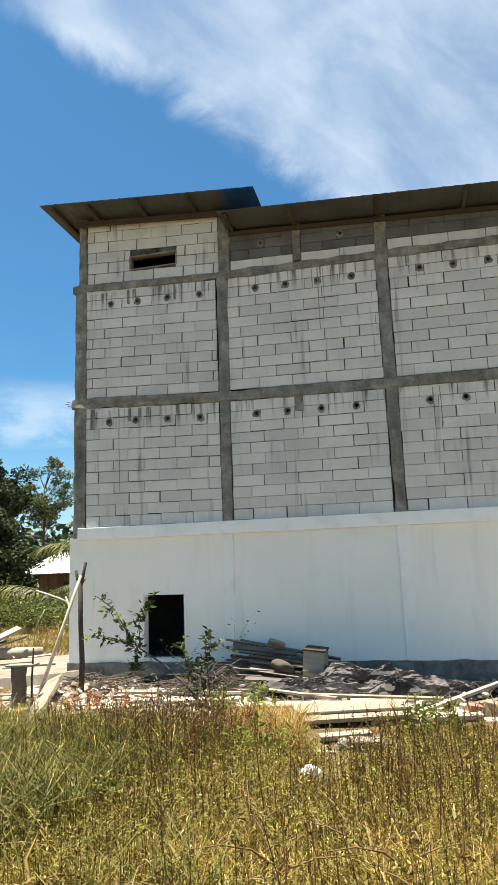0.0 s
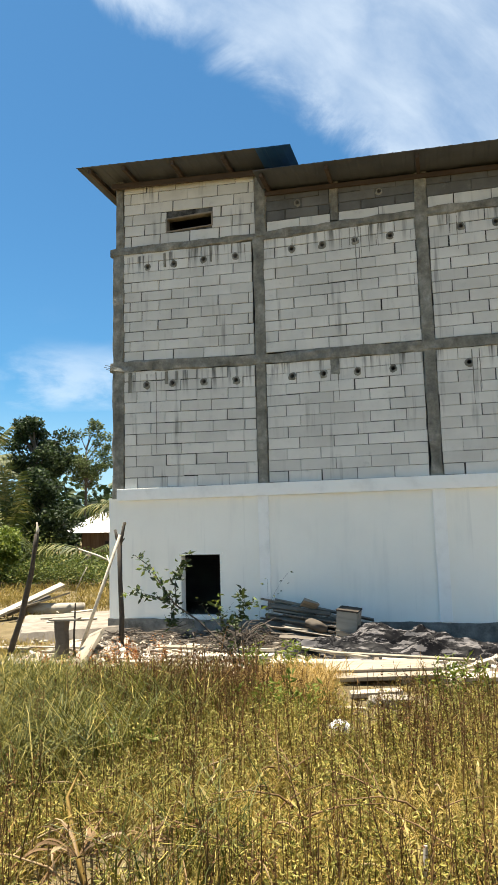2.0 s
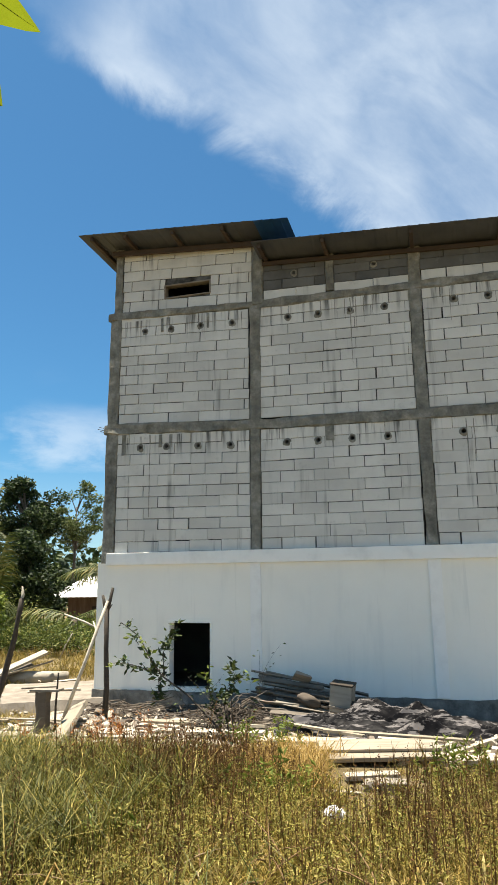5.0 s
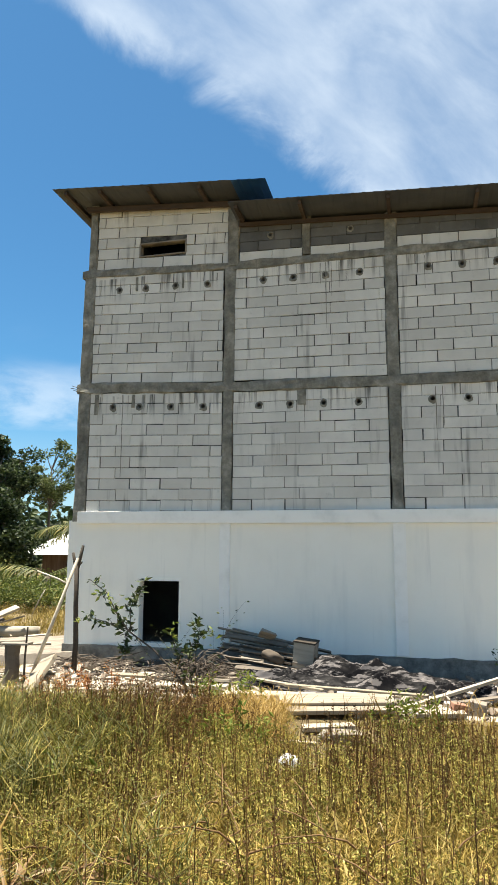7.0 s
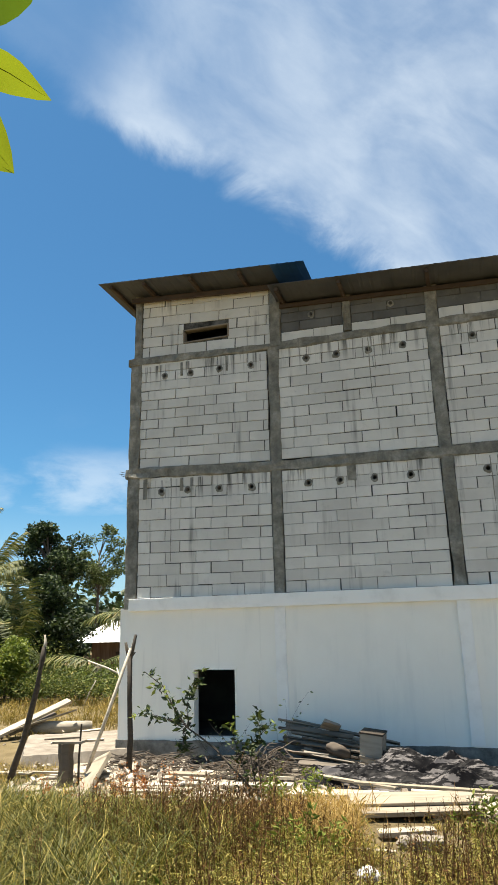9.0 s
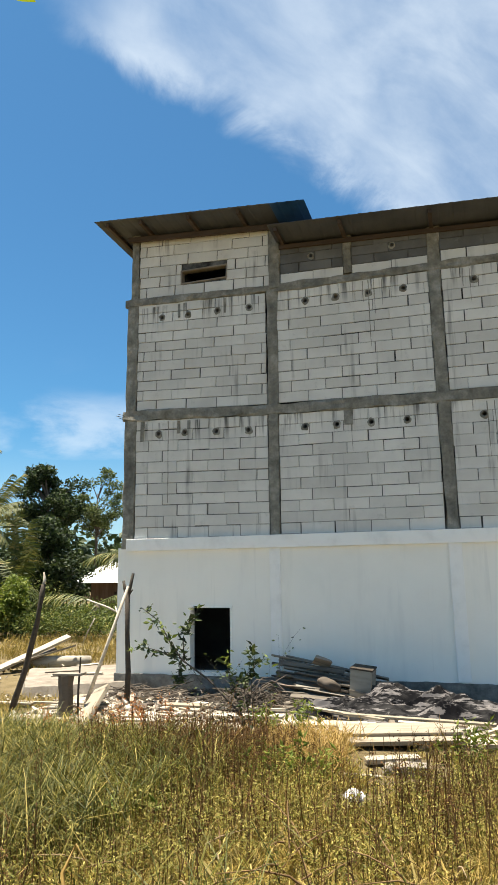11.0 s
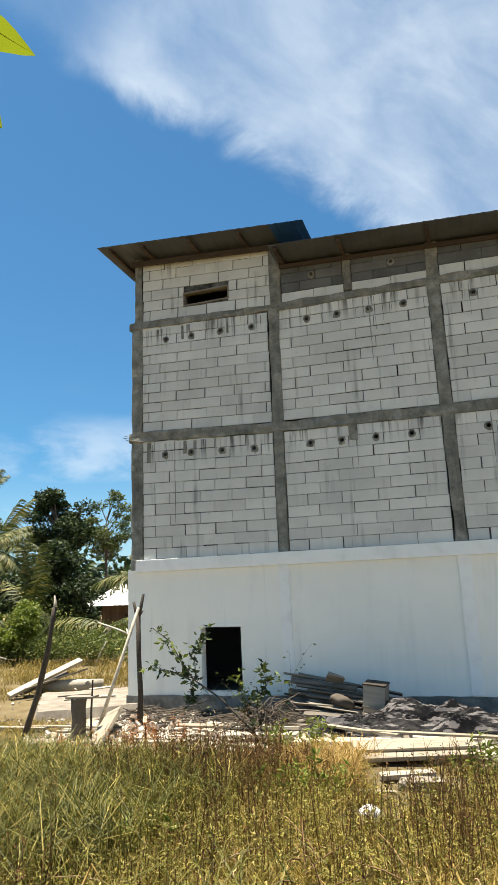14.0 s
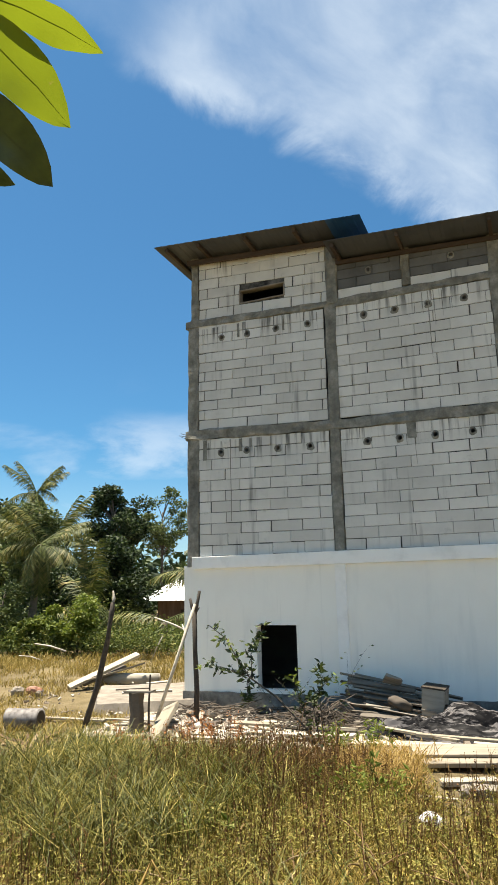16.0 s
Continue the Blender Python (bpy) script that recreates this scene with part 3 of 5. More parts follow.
def vent_pipe(k, wall):
    """A cut pipe through the wall with a smear of mortar round its mouth."""
    bm = bmesh.new()
    n = 18
    loops = []
    for r, y in ((k[2], 0.18), (k[2], -0.012), (k[2] - 0.006, -0.014), (k[2] - 0.007, 0.18)):
        loops.append([bm.verts.new((k[0] + r * math.cos(2 * math.pi * j / n), y, k[1] + r * math.sin(2 * math.pi * j / n))) for j in range(n)])
    for a, b in zip(loops, loops[1:]):
        for j in range(n):
            bm.faces.new((a[j], a[(j + 1) % n], b[(j + 1) % n], b[j]))
    bmesh.ops.recalc_face_normals(bm, faces=bm.faces[:])
    pipe = part("vent_pipe", bm, M_PIPE, wall, "short cut grey pipe end", smooth=True)
    # mortar collar, lopsided, running down a little
    bm = bmesh.new()
    seed = rnd.uniform(0, 50)
    rows = []
    for f, y in ((1.0, -0.009), (1.25, -0.012), (1.6, 0.002)):
        ring = []
        for j in range(n):
            t = 2 * math.pi * j / n
            g = f + (f - 1) * (0.9 * noise.noise(Vector((math.cos(t) * 1.2 + seed, math.sin(t) * 1.2, 0))) + (0.5 if math.sin(t) < -0.4 else 0))
            ring.append(bm.verts.new((k[0] + k[2] * g * math.cos(t), y, k[1] + k[2] * g * math.sin(t))))
        rows.append(ring)
    for a, b in zip(rows, rows[1:]):
        for j in range(n):
            bm.faces.new((a[j], a[(j + 1) % n], b[(j + 1) % n], b[j]))
    bmesh.ops.recalc_face_normals(bm, faces=bm.faces[:])
    part("mortar_collar", bm, M_CONCRETE, wall, "rough dark mortar patch", smooth=True)


def hole_row(xs, za, zb, r=0.045):
    return [(x, lerp(za, zb, (x - xs[0]) / (xs[-1] - xs[0])) + rnd.uniform(-0.012, 0.012), r) for x in xs]


# middle storey
panel(0.30, 2.95, (2.9, 2.9), (5.19, 5.06), 11, (0.57, 0.87), hole_row((0.78, 1.32, 1.95, 2.58), 4.885, 4.84))
panel(3.15, 5.93, (2.9, 2.9), (5.06, 5.03), 11, (3.5, 3.74), hole_row((3.64, 4.21, 4.81, 5.42), 4.86, 4.80))
panel(6.14, 9.0, (2.9, 2.88), (5.03, 5.0), 11, (6.5, 6.8), hole_row((6.67, 7.25, 7.85, 8.45), 4.83, 4.80), joined=True)
panel(9.2, 12.0, (2.88, 2.87), (5.0, 4.98), 11, (9.5, 9.8), (), joined=True)
# upper storey
panel(0.30, 2.95, (5.37, 5.27), (7.55, 7.44), 11, (0.72, 0.45), hole_row((0.83, 1.38, 1.99, 2.63), 7.24, 7.213))
panel(3.15, 5.93, (5.27, 5.22), (7.44, 7.42), 11, (3.72, 3.4), hole_row((3.71, 4.28, 4.87, 5.49), 7.197, 7.187))
panel(6.14, 9.0, (5.22, 5.2), (7.42, 7.39), 11, (6.45, 6.75), hole_row((6.68, 7.25, 7.83, 8.42), 7.167, 7.15), joined=True)
panel(9.2, 12.0, (5.2, 5.17), (7.39, 7.36), 11, (9.5, 9.8), (), joined=True)
# under the roofs
panel(0.32, 3.04, (7.68, 7.57), (9.02, 8.82), 6, (0.5, 0.8), (), gap=(1.25, 2.17, 7.89, 8.13))
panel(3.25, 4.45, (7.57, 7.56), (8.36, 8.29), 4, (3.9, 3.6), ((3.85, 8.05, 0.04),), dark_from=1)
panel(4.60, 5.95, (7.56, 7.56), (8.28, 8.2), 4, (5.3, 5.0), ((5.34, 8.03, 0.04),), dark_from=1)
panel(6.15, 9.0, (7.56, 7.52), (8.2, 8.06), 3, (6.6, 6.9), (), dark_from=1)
panel(9.2, 12.0, (7.52, 7.5), (8.04, 7.92), 3, (9.6, 9.9), (), joined=True)

# columns, leaning and ragged as cast
for a, b, wide in (((0.17, 0, 2.72), (0.195, 0, 7.58), 0.24), ((3.04, 0, 2.9), (3.06, 0, 5.1), 0.19), ((3.065, 0, 5.1), (3.08, 0, 7.52), 0.21),
                   ((6.04, 0, 2.9), (6.035, 0, 5.1), 0.2), ((6.035, 0, 5.1), (6.03, 0, 7.5), 0.2), ((9.1, 0, 2.88), (9.1, 0, 7.45), 0.2), ((12.1, 0, 2.87), (12.1, 0, 7.4), 0.2)):
    part("column", rough_bar(a, b, wide, 0.22), M_CONCRETE, house, "rough cast grey concrete column")
for a, b, wide in (((0.235, 0, 7.6), (0.235, 0, 9.08), 0.16), ((3.14, -0.02, 7.5), (3.15, -0.02, 8.8), 0.22), ((4.525, 0, 7.6), (4.525, 0, 8.33), 0.15),
                   ((6.05, 0, 7.5), (6.05, 0, 8.24), 0.21), ((9.1, 0, 7.45), (9.1, 0, 8.07), 0.2)):
    part("column", rough_bar(a, b, wide, 0.2), M_CONCRETE, house, "rough cast grey concrete column")
# beams, one for each bay
for a, b, wide in (((0.02, -0.008, 5.29), (3.06, -0.008, 5.165), 0.19), ((3.06, -0.008, 5.165), (6.04, -0.008, 5.125), 0.19), ((6.04, -0.008, 5.125), (9.1, -0.008, 5.1), 0.19), ((9.1, -0.008, 5.1), (12.2, -0.008, 5.07), 0.19),
                   ((0.03, -0.008, 7.615), (3.06, -0.008, 7.505), 0.13), ((3.06, -0.008, 7.505), (6.05, -0.008, 7.49), 0.15), ((6.05, -0.008, 7.49), (9.1, -0.008, 7.46), 0.15), ((9.1, -0.008, 7.46), (12.2, -0.008, 7.43), 0.15)):
    part("beam", rough_bar(a, b, wide, 0.2, amp=0.028), M_CONCRETE, house, "rough cast grey concrete ring beam")

# left-in form timbers and mortar-filled slots
for x, z, w, h in ((1.19, 7.32, 0.05, 0.28), (2.14, 7.30, 0.045, 0.3), (4.42, 4.94, 0.16, 0.34), (0.44, 4.95, 0.08, 0.4), (1.2, 4.98, 0.06, 0.25)):
    part("form_timber", box(x - w / 2, x + w / 2, -0.012, 0.05, z - h / 2, z + h / 2, 0.006), M_CONCRETE, house, "dark mortar-filled slot")

# runs of spilt mortar down the blocks
for x, z1, z0, w in ((4.88, 7.40, 6.15, 0.022), (4.98, 7.40, 6.75, 0.018), (5.12, 7.38, 6.9, 0.016), (4.78, 7.40, 7.0, 0.02), (0.98, 5.12, 3.55, 0.026), (4.47, 4.78, 4.3, 0.02), (6.72, 4.98, 4.05, 0.02), (6.84, 4.98, 4.3, 0.016), (6.62, 7.36, 6.75, 0.02), (2.82, 7.40, 7.05, 0.02), (5.28, 7.4, 7.0, 0.014), (1.42, 5.1, 4.85, 0.03), (6.5, 7.38, 7.05, 0.03)):
    bm = bmesh.new()
    rows = []
    for i in range(15):
        z = lerp(z1, z0, i / 14)
        e = 0.010 * noise.noise(Vector((x * 7, z * 4, 1)))
        ww = w / 2 * (1.1 - 0.75 * i / 14) * (1 + 0.5 * noise.noise(Vector((x, z * 9, 5))))
        rows.append([bm.verts.new(q) for q in ((x + e - ww, 0.001, z), (x + e, -0.007, z), (x + e + ww, 0.001, z))])
    for a, b in zip(rows, rows[1:]):
        for j in (0, 1):
            bm.faces.new((a[j], a[j + 1], b[j + 1], b[j]))
    part("mortar_run", bm, M_CONCRETE, house, "dark run of spilt mortar", smooth=True)

# slit window
bm = bmesh.new()
for a, b, c, d in ((1.225, 2.20, 7.868, 7.89), (1.225, 2.20, 8.13, 8.152), (1.225, 1.25, 7.89, 8.13), (2.17, 2.20, 7.89, 8.13)):
    add_box(bm, a, b, -0.014, 0.14, c, d, 0.004)
bmesh.ops.recalc_face_normals(bm, faces=bm.faces[:])
slit = part("window", bm, M_SLAB, house, "narrow unglazed bird opening with mortar rim")

# white ground floor: wall with its doorway
bm = bmesh.new()
DOOR = (1.44, 2.19, 0.57, 1.655)
for a, b, c, d in ((-0.02, DOOR[0], 0.50, 2.74), (DOOR[1], 12.2, 0.50, 2.74), (DOOR[0], DOOR[1], DOOR[3], 2.74), (DOOR[0], DOOR[1], 0.50, DOOR[2])):
    add_box(bm, a, b, 0.0, 0.2, c, d)
bmesh.ops.remove_doubles(bm, verts=bm.verts[:], dist=0.001)
bmesh.ops.recalc_face_normals(bm, faces=bm.faces[:])
part("ground_floor_wall", bm, M_WHITE, house, "white-painted rendered wall with faint damp streaks")
for x, w in ((3.03, 0.19), (6.05, 0.2), (9.1, 0.2), (12.1, 0.2)):
    part("pilaster", box(x - w / 2, x + w / 2, -0.034, 0.02, 0.52, 2.72, 0.003, 0.004), M_TRIM, house)
bm = box(0.17, 12.2, -0.065, 0.1, -0.135, 0.092, 0.003, 0.008)
for v in bm.verts:
    v.co.z += lerp(2.812, 2.795, v.co.x / 12.2)
part("band", bm, M_TRIM, house, "white-painted concrete band")
bm = bmesh.new()
for a, b, c, d in ((DOOR[0] - 0.05, DOOR[1] + 0.05, DOOR[3], DOOR[3] + 0.035), (DOOR[1], DOOR[1] + 0.025, DOOR[2], DOOR[3]), (DOOR[0] - 0.012, DOOR[0], DOOR[2], DOOR[3])):
    add_box(bm, a, b, -0.014, 0.16, c, d, 0.004)
bmesh.ops.recalc_face_normals(bm, faces=bm.faces[:])
part("door_frame", bm, M_WHITE, house, "thin white door surround")
bm = bmesh.new()
n = 80
rows = []
for i in range(n + 1):
    x = lerp(-0.04, 12.2, i / n)
    e = 0.025 * noise.noise(Vector((x * 3, 1, 2)))
    rows.append([bm.verts.new(q) for q in ((x, -0.03 + e * 0.6, -0.1), (x, -0.035 + e, 0.3), (x, -0.03, 0.505 + e * 1.3), (x, 0.15, 0.51 + e * 1.3), (x, 0.15, -0.1))])
for a, b in zip(rows, rows[1:]):
    for j in range(4):
        bm.faces.new((a[j], b[j], b[j + 1], a[j + 1]))
bmesh.ops.recalc_face_normals(bm, faces=bm.faces[:])
part("plinth", bm, M_PLINTH, house, "dark damp concrete plinth")

# closed shell behind the facade: side and back walls, floors
for name, dims in (("side_wall", (-0.02, 0.14, 0.2, 8.0, 0.0, 7.6)), ("side_wall", (12.06, 12.2, 0.2, 8.0, 0.0, 7.6)), ("back_wall", (0.14, 12.06, 7.86, 8.0, 0.0, 7.6)),
                   ("side_wall", (0.18, 0.32, 0.2, 4.0, 7.6, 9.0)), ("side_wall", (3.06, 3.2, 0.2, 4.0, 7.6, 8.75)), ("back_wall", (0.32, 3.06, 3.86, 4.0, 7.6, 8.8)),
                   ("partition", (0.14, 12.06, 2.6, 2.7, 0.5, 2.6))):
    part(name, box(*dims), M_MORTAR if name != "partition" else M_INSIDE, house, "plain grey block wall")
for z in (0.4, 2.65, 5.1, 7.5):
    part("floor_slab", box(0.14, 12.06, 0.22, 7.86, z, z + 0.12), M_INSIDE, house, "bare grey concrete floor")


def roof_sheet(p0, p1, y0, y1, fall, pitch=0.19):
    """Ribbed sheet: p0, p1 are (x, z) of the front edge's ends; y0 the front, y1 the back, fall the drop to the back."""
    bm = bmesh.new()
    n = int((p1[0] - p0[0]) / pitch)
    prof = []
    for i in range(n):
        for f, h in ((0.0, 0.0), (0.62, 0.0), (0.72, 0.005), (0.9, 0.005)):
            prof.append((p0[0] + (i + f) * pitch, h))
    prof.append((p1[0], 0.0))
    ys = (y0, (y0 + y1) / 2, y1)
    rows = []
    for lift in (0.0, 0.006):
        for y in ys:
            rows.append([bm.verts.new((x, y, lerp(p0[1], p1[1], (x - p0[0]) / (p1[0] - p0[0])) + h + lift - fall * (y - y0) / (y1 - y0))) for x, h in prof])
    for a, b in ((0, 1), (1, 2), (3, 4), (4, 5), (0, 3), (2, 5)):
        for j in range(len(prof) - 1):
            bm.faces.new((rows[a][j], rows[a][j + 1], rows[b][j + 1], rows[b][j]))
    bmesh.ops.recalc_face_normals(bm, faces=bm.faces[:])
    return bm


part("roof", roof_sheet((-0.34, 9.12), (3.25, 8.84), -0.7, 4.6, 0.0), M_ROOF, house, "ribbed metal roof sheet with bare underside")
part("roof", roof_sheet((3.25, 8.84), (3.9, 8.79), -0.7, 4.6, 0.0), M_ROOF_BLUE, house, "blue ribbed metal roof sheet")
part("roof", roof_sheet((3.2, 8.42), (12.7, 7.92), -0.7, 8.4, 0.15), M_ROOF, house, "ribbed metal roof sheet with bare underside")
for x in (-0.1, 0.62, 1.62, 2.62):
    z = lerp(9.12, 8.84, (x + 0.34) / 3.59)
    part("rafter", box(x - 0.03, x + 0.03, -0.62, 4.2, z - 0.085, z - 0.006), M_TIMBER, house, "brown roof timber")
for x in (3.33, 4.5, 6.04, 7.5, 9.1, 10.5, 12.1):
    z = lerp(8.42, 7.92, (x - 3.2) / 9.5)
    part("rafter", box(x - 0.03, x + 0.03, -0.62, 3.0, z - 0.09, z - 0.02), M_TIMBER, house, "brown roof timber")
for y, h in ((-0.1, 0.10), (-0.45, 0.05)):
    bm = box(0.12, 3.7, y - 0.03, y + 0.03, -h, 0)
    for v in bm.verts:
        v.co.z += lerp(9.12, 8.79, (v.co.x + 0.34) / 4.24) - 0.09
    if y == -0.1:
        part("purlin", bm, M_TIMBER, house, "brown roof timber")
    else:
        bm.free()
bm = box(3.25, 12.6, -0.06, -0.02, -0.08, 0)
for v in bm.verts:
    v.co.z += lerp(8.42, 7.92, (v.co.x - 3.2) / 9.5) - 0.08
part("purlin", bm, M_TIMBER, house, "brown roof timber")
# cut bars sticking out of the corner column
for z, tip in ((5.30, 0.1), (5.26, 0.13), (5.22, 0.08)):
    part("rebar", tube([(0.1, 0.05, z), (0.0, 0.02, z + 0.02), (-tip, 0.0, z + 0.05)], [0.006] * 3, 5), M_PIPE, house, "rusty cut steel bar")

# ---- plants: many small blades and leaves, each kind one mesh ----


def to_mesh(name, chunks, material, label, category, parent=None):
    """chunks: (vertices n x k x 3, faces over k) to join into one mesh."""
    verts, faces, base = [], [], 0
    for v, pattern in chunks:
        n, kk, _ = v.shape
        verts.append(v.reshape(-1, 3))
        off = (np.arange(n) * kk + base)[:, None]
        for f in pattern:
            faces.extend((off + np.array(f)[None, :]).tolist())
        base += n * kk
    me = bpy.data.meshes.new(name)
    me.from_pydata(np.concatenate(verts).tolist(), [], faces)
    me.materials.append(material)
    ob = new(name, me)
    if parent is None:
        return tagged(ob, label, category, "", "stuff")
    ob.parent = parent
    return tagged(ob, label)


def blades(p, h, w, lean, bend):
    """Grass blades at p (n x 3): a stem quad, a bent quad and a tip."""
    n = len(p)
    a, f = rng.uniform(0, 2 * np.pi, n), rng.uniform(0, 2 * np.pi, n)
    d = np.stack([np.cos(a), np.sin(a), np.zeros(n)], 1)
    s = np.stack([np.cos(f), np.sin(f), np.zeros(n)], 1) * (w / 2)[:, None]
    up = np.array([0, 0, 1.0])
    q1 = p + up * (h * 0.45)[:, None] + d * (lean * h * 0.35)[:, None]
    q2 = p + up * (h * (0.85 - 0.25 * bend))[:, None] + d * ((lean * 0.8 + bend * 0.35) * h)[:, None]
    q3 = p + up * (h * (1.0 - 0.6 * bend))[:, None] + d * ((lean + bend * 0.8) * h)[:, None]
    return np.stack([p - s, p + s, q1 + s, q1 - s, q2 + s * 0.75, q2 - s * 0.75, q3], 1), ((0, 1, 2, 3), (3, 2, 4, 5), (5, 4, 6))


def leaves(p, size, up_bias=0.3, ratio=0.42):
    """Small leaves at p: folded diamonds facing every way."""
    n = len(p)
    d = rng.normal(size=(n, 3))
    d[:, 2] = d[:, 2] * 0.6 + up_bias
    d /= np.linalg.norm(d, axis=1)[:, None]
    s = np.cross(d, rng.normal(size=(n, 3)))
    s /= np.linalg.norm(s, axis=1)[:, None] + 1e-9
    L = size[:, None]
    fold = np.cross(d, s) * L * 0.08
    return np.stack([p, p + d * L * 0.45 + s * L * ratio / 2 + fold, p + d * L, p + d * L * 0.45 - s * L * ratio / 2 + fold], 1), ((0, 1, 2), (0, 2, 3))


def ribbons(a, b, w):
    """Thin three-sided stems from a to b."""
    n = len(a)
    d = b - a
    s = np.cross(d, rng.normal(size=(n, 3)))
    s /= np.linalg.norm(s, axis=1)[:, None] + 1e-9
    t = np.cross(d, s)
    t /= np.linalg.norm(t, axis=1)[:, None] + 1e-9
    w = np.asarray(w)[:, None] / 2
    c = [s, -0.5 * s + 0.87 * t, -0.5 * s - 0.87 * t]
    return np.stack([a + c[0] * w, a + c[1] * w, a + c[2] * w, b + c[0] * w * 0.6, b + c[1] * w * 0.6, b + c[2] * w * 0.6], 1), ((0, 1, 4, 3), (1, 2, 5, 4), (2, 0, 3, 5))


def heights(xy):
    return np.array([ground_height(x, y) for x, y in xy])


def patchiness(xy, scale, seed):
    return np.array([noise.noise(Vector((x * scale, y * scale, seed))) for x, y in xy])


CLEAR = ((4.12, -8.12, 0.3), (4.42, -7.85, 0.2), (5.1, -5.12, 0.32), (5.5, -4.05, 0.45), (5.15, -3.6, 0.4), (0.42, -4.8, 0.45))


def scatter(n, x0, x1, y0, y1, seed, bare=-0.35, scale=0.8, wedge=True):
    xy = np.stack([rng.uniform(x0, x1, n), rng.uniform(y0, y1, n)], 1)
    keep = patchiness(xy, scale, seed) > bare + rng.uniform(-0.15, 0.15, n)
    if wedge:
        D = xy[:, 1] + 11.5
        keep &= (xy[:, 0] > 5.9 - 1.05 * D) & (xy[:, 0] < 6.9 + 0.5 * D)
    keep &= ~((xy[:, 0] > -0.2) & (xy[:, 0] < 12.4) & (xy[:, 1] > -0.1) & (xy[:, 1] < 8.2))
    for cx, cy, r in CLEAR:
        keep &= (xy[:, 0] - cx) ** 2 + ((xy[:, 1] - cy) / 1.6) ** 2 > r * r
    xy = xy[keep]
    return np.concatenate([xy, heights(xy)[:, None] - 0.01], 1)


def low_far(p):
    """Plants stay low where the timber lies."""
    return np.clip((-3.3 - p[:, 1]) / 1.8, 0.3, 1.0)


def near_thin(p, far=0.35):
    """Thins a scatter with distance from the open foreground."""
    t = np.clip((p[:, 1] + 9) / 6.5, 0, 1)
    return p[rng.uniform(size=len(p)) < 1 - (1 - far) * t]


# low yellowing grass
p = near_thin(scatter(150000, -1.5, 10, -10.2, -3.1, 1, -0.5), 0.55)
q = scatter(120000, -7, 15, -17, -3.1, 1, -0.45, 0.6, False)
p = np.concatenate([p, q])
n = len(p)
chunk = [blades(p, rng.uniform(0.10, 0.30, n) * low_far(p), rng.uniform(0.004, 0.009, n), rng.uniform(0.15, 1.0, n), rng.uniform(0, 0.7, n))]
p = scatter(14000, -6, 13, -2.7, -0.9, 2, 0.12, 1.1, False)
p = p[(p[:, 0] < -0.3) | (p[:, 0] > 7.0)]
n = len(p)
chunk.append(blades(p, rng.uniform(0.06, 0.2, n), rng.uniform(0.004, 0.009, n), rng.uniform(0.1, 0.7, n), rng.uniform(0, 0.7, n)))
p = scatter(52000, -13, -0.4, -6, 9, 3, -0.12, 0.8, False)
p = p[~((p[:, 0] > -2.9) & (p[:, 1] > -1.4) & (p[:, 1] < 3.2))]
n = len(p)
chunk.append(blades(p, rng.uniform(0.05, 0.22, n), rng.uniform(0.006, 0.014, n), rng.uniform(0.1, 0.7, n), rng.uniform(0, 0.7, n)))
p = scatter(60000, -30, 34, -38, -3, 4, -0.1, 0.3, False)
n = len(p)
chunk.append(blades(p, rng.uniform(0.12, 0.4, n), rng.uniform(0.012, 0.03, n), rng.uniform(0.1, 0.7, n), rng.uniform(0, 0.7, n)))
to_mesh("grass", chunk, M_GRASS, "low yellow-green grass, dry in patches", "grass")


def herbs(p, h, per, size, leaf_mat, stem_mat, names, labels, lean=0.18, top=0.15):
    n = len(p)
    a = rng.uniform(0, 2 * np.pi, n)
    tip = p + np.stack([np.cos(a) * lean * h * rng.uniform(0, 1, n), np.sin(a) * lean * h * rng.uniform(0, 1, n), h], 1)
    t = rng.uniform(top, 1.0, (n, per))
    at = (p[:, None, :] + (tip - p)[:, None, :] * t[..., None] + rng.normal(size=(n, per, 3)) * 0.018).reshape(-1, 3)
    to_mesh(names[0], [ribbons(p, tip, np.full(n, 0.006) * rng.uniform(0.6, 1.4, n))], stem_mat, labels[0], "weeds")
    to_mesh(names[1], [leaves(at, rng.uniform(0.5, 1.3, len(at)) * size, 0.3, 0.34)], leaf_mat, labels[1], "weeds")


p = np.concatenate([near_thin(scatter(14500, -1, 10, -10, -3.2, 5, -0.25, 0.9), 0.75), scatter(7000, -7, 15, -17, -3.6, 5, -0.1, 0.9, False)])
herbs(p, rng.uniform(0.2, 0.46, len(p)) * low_far(p), 26, 0.034, M_HERB, M_STALK, ("weed_stem", "weed_leaf"), ("thin brown weed stems in the grass", "small olive-yellow weed leaves"))
# dark dry stalks with knobbly seed heads
p = np.concatenate([near_thin(scatter(2700, -0.5, 10, -9.5, -3.3, 6, -0.06, 0.75), 0.8), scatter(520, 2.5, 4.3, -5.6, -3.5, 41, -0.5), scatter(160, 5.4, 8.2, -7.0, -4.2, 42, -0.2)])
p = p[p[:, 0] > 2.4]
n = len(p)
h = rng.uniform(0.34, 0.8, n) * np.clip(low_far(p), 0.55, 1)
a = rng.uniform(0, 2 * np.pi, n)
tilt = rng.uniform(0.0, 0.28, n) * h
tip = p + np.stack([np.cos(a) * tilt, np.sin(a) * tilt, h], 1)
chunk = [ribbons(p, tip, rng.uniform(0.005, 0.010, n))]
t = rng.uniform(0.3, 1.0, (n, 5))
root = (p[:, None, :] + (tip - p)[:, None, :] * t[..., None]).reshape(-1, 3)
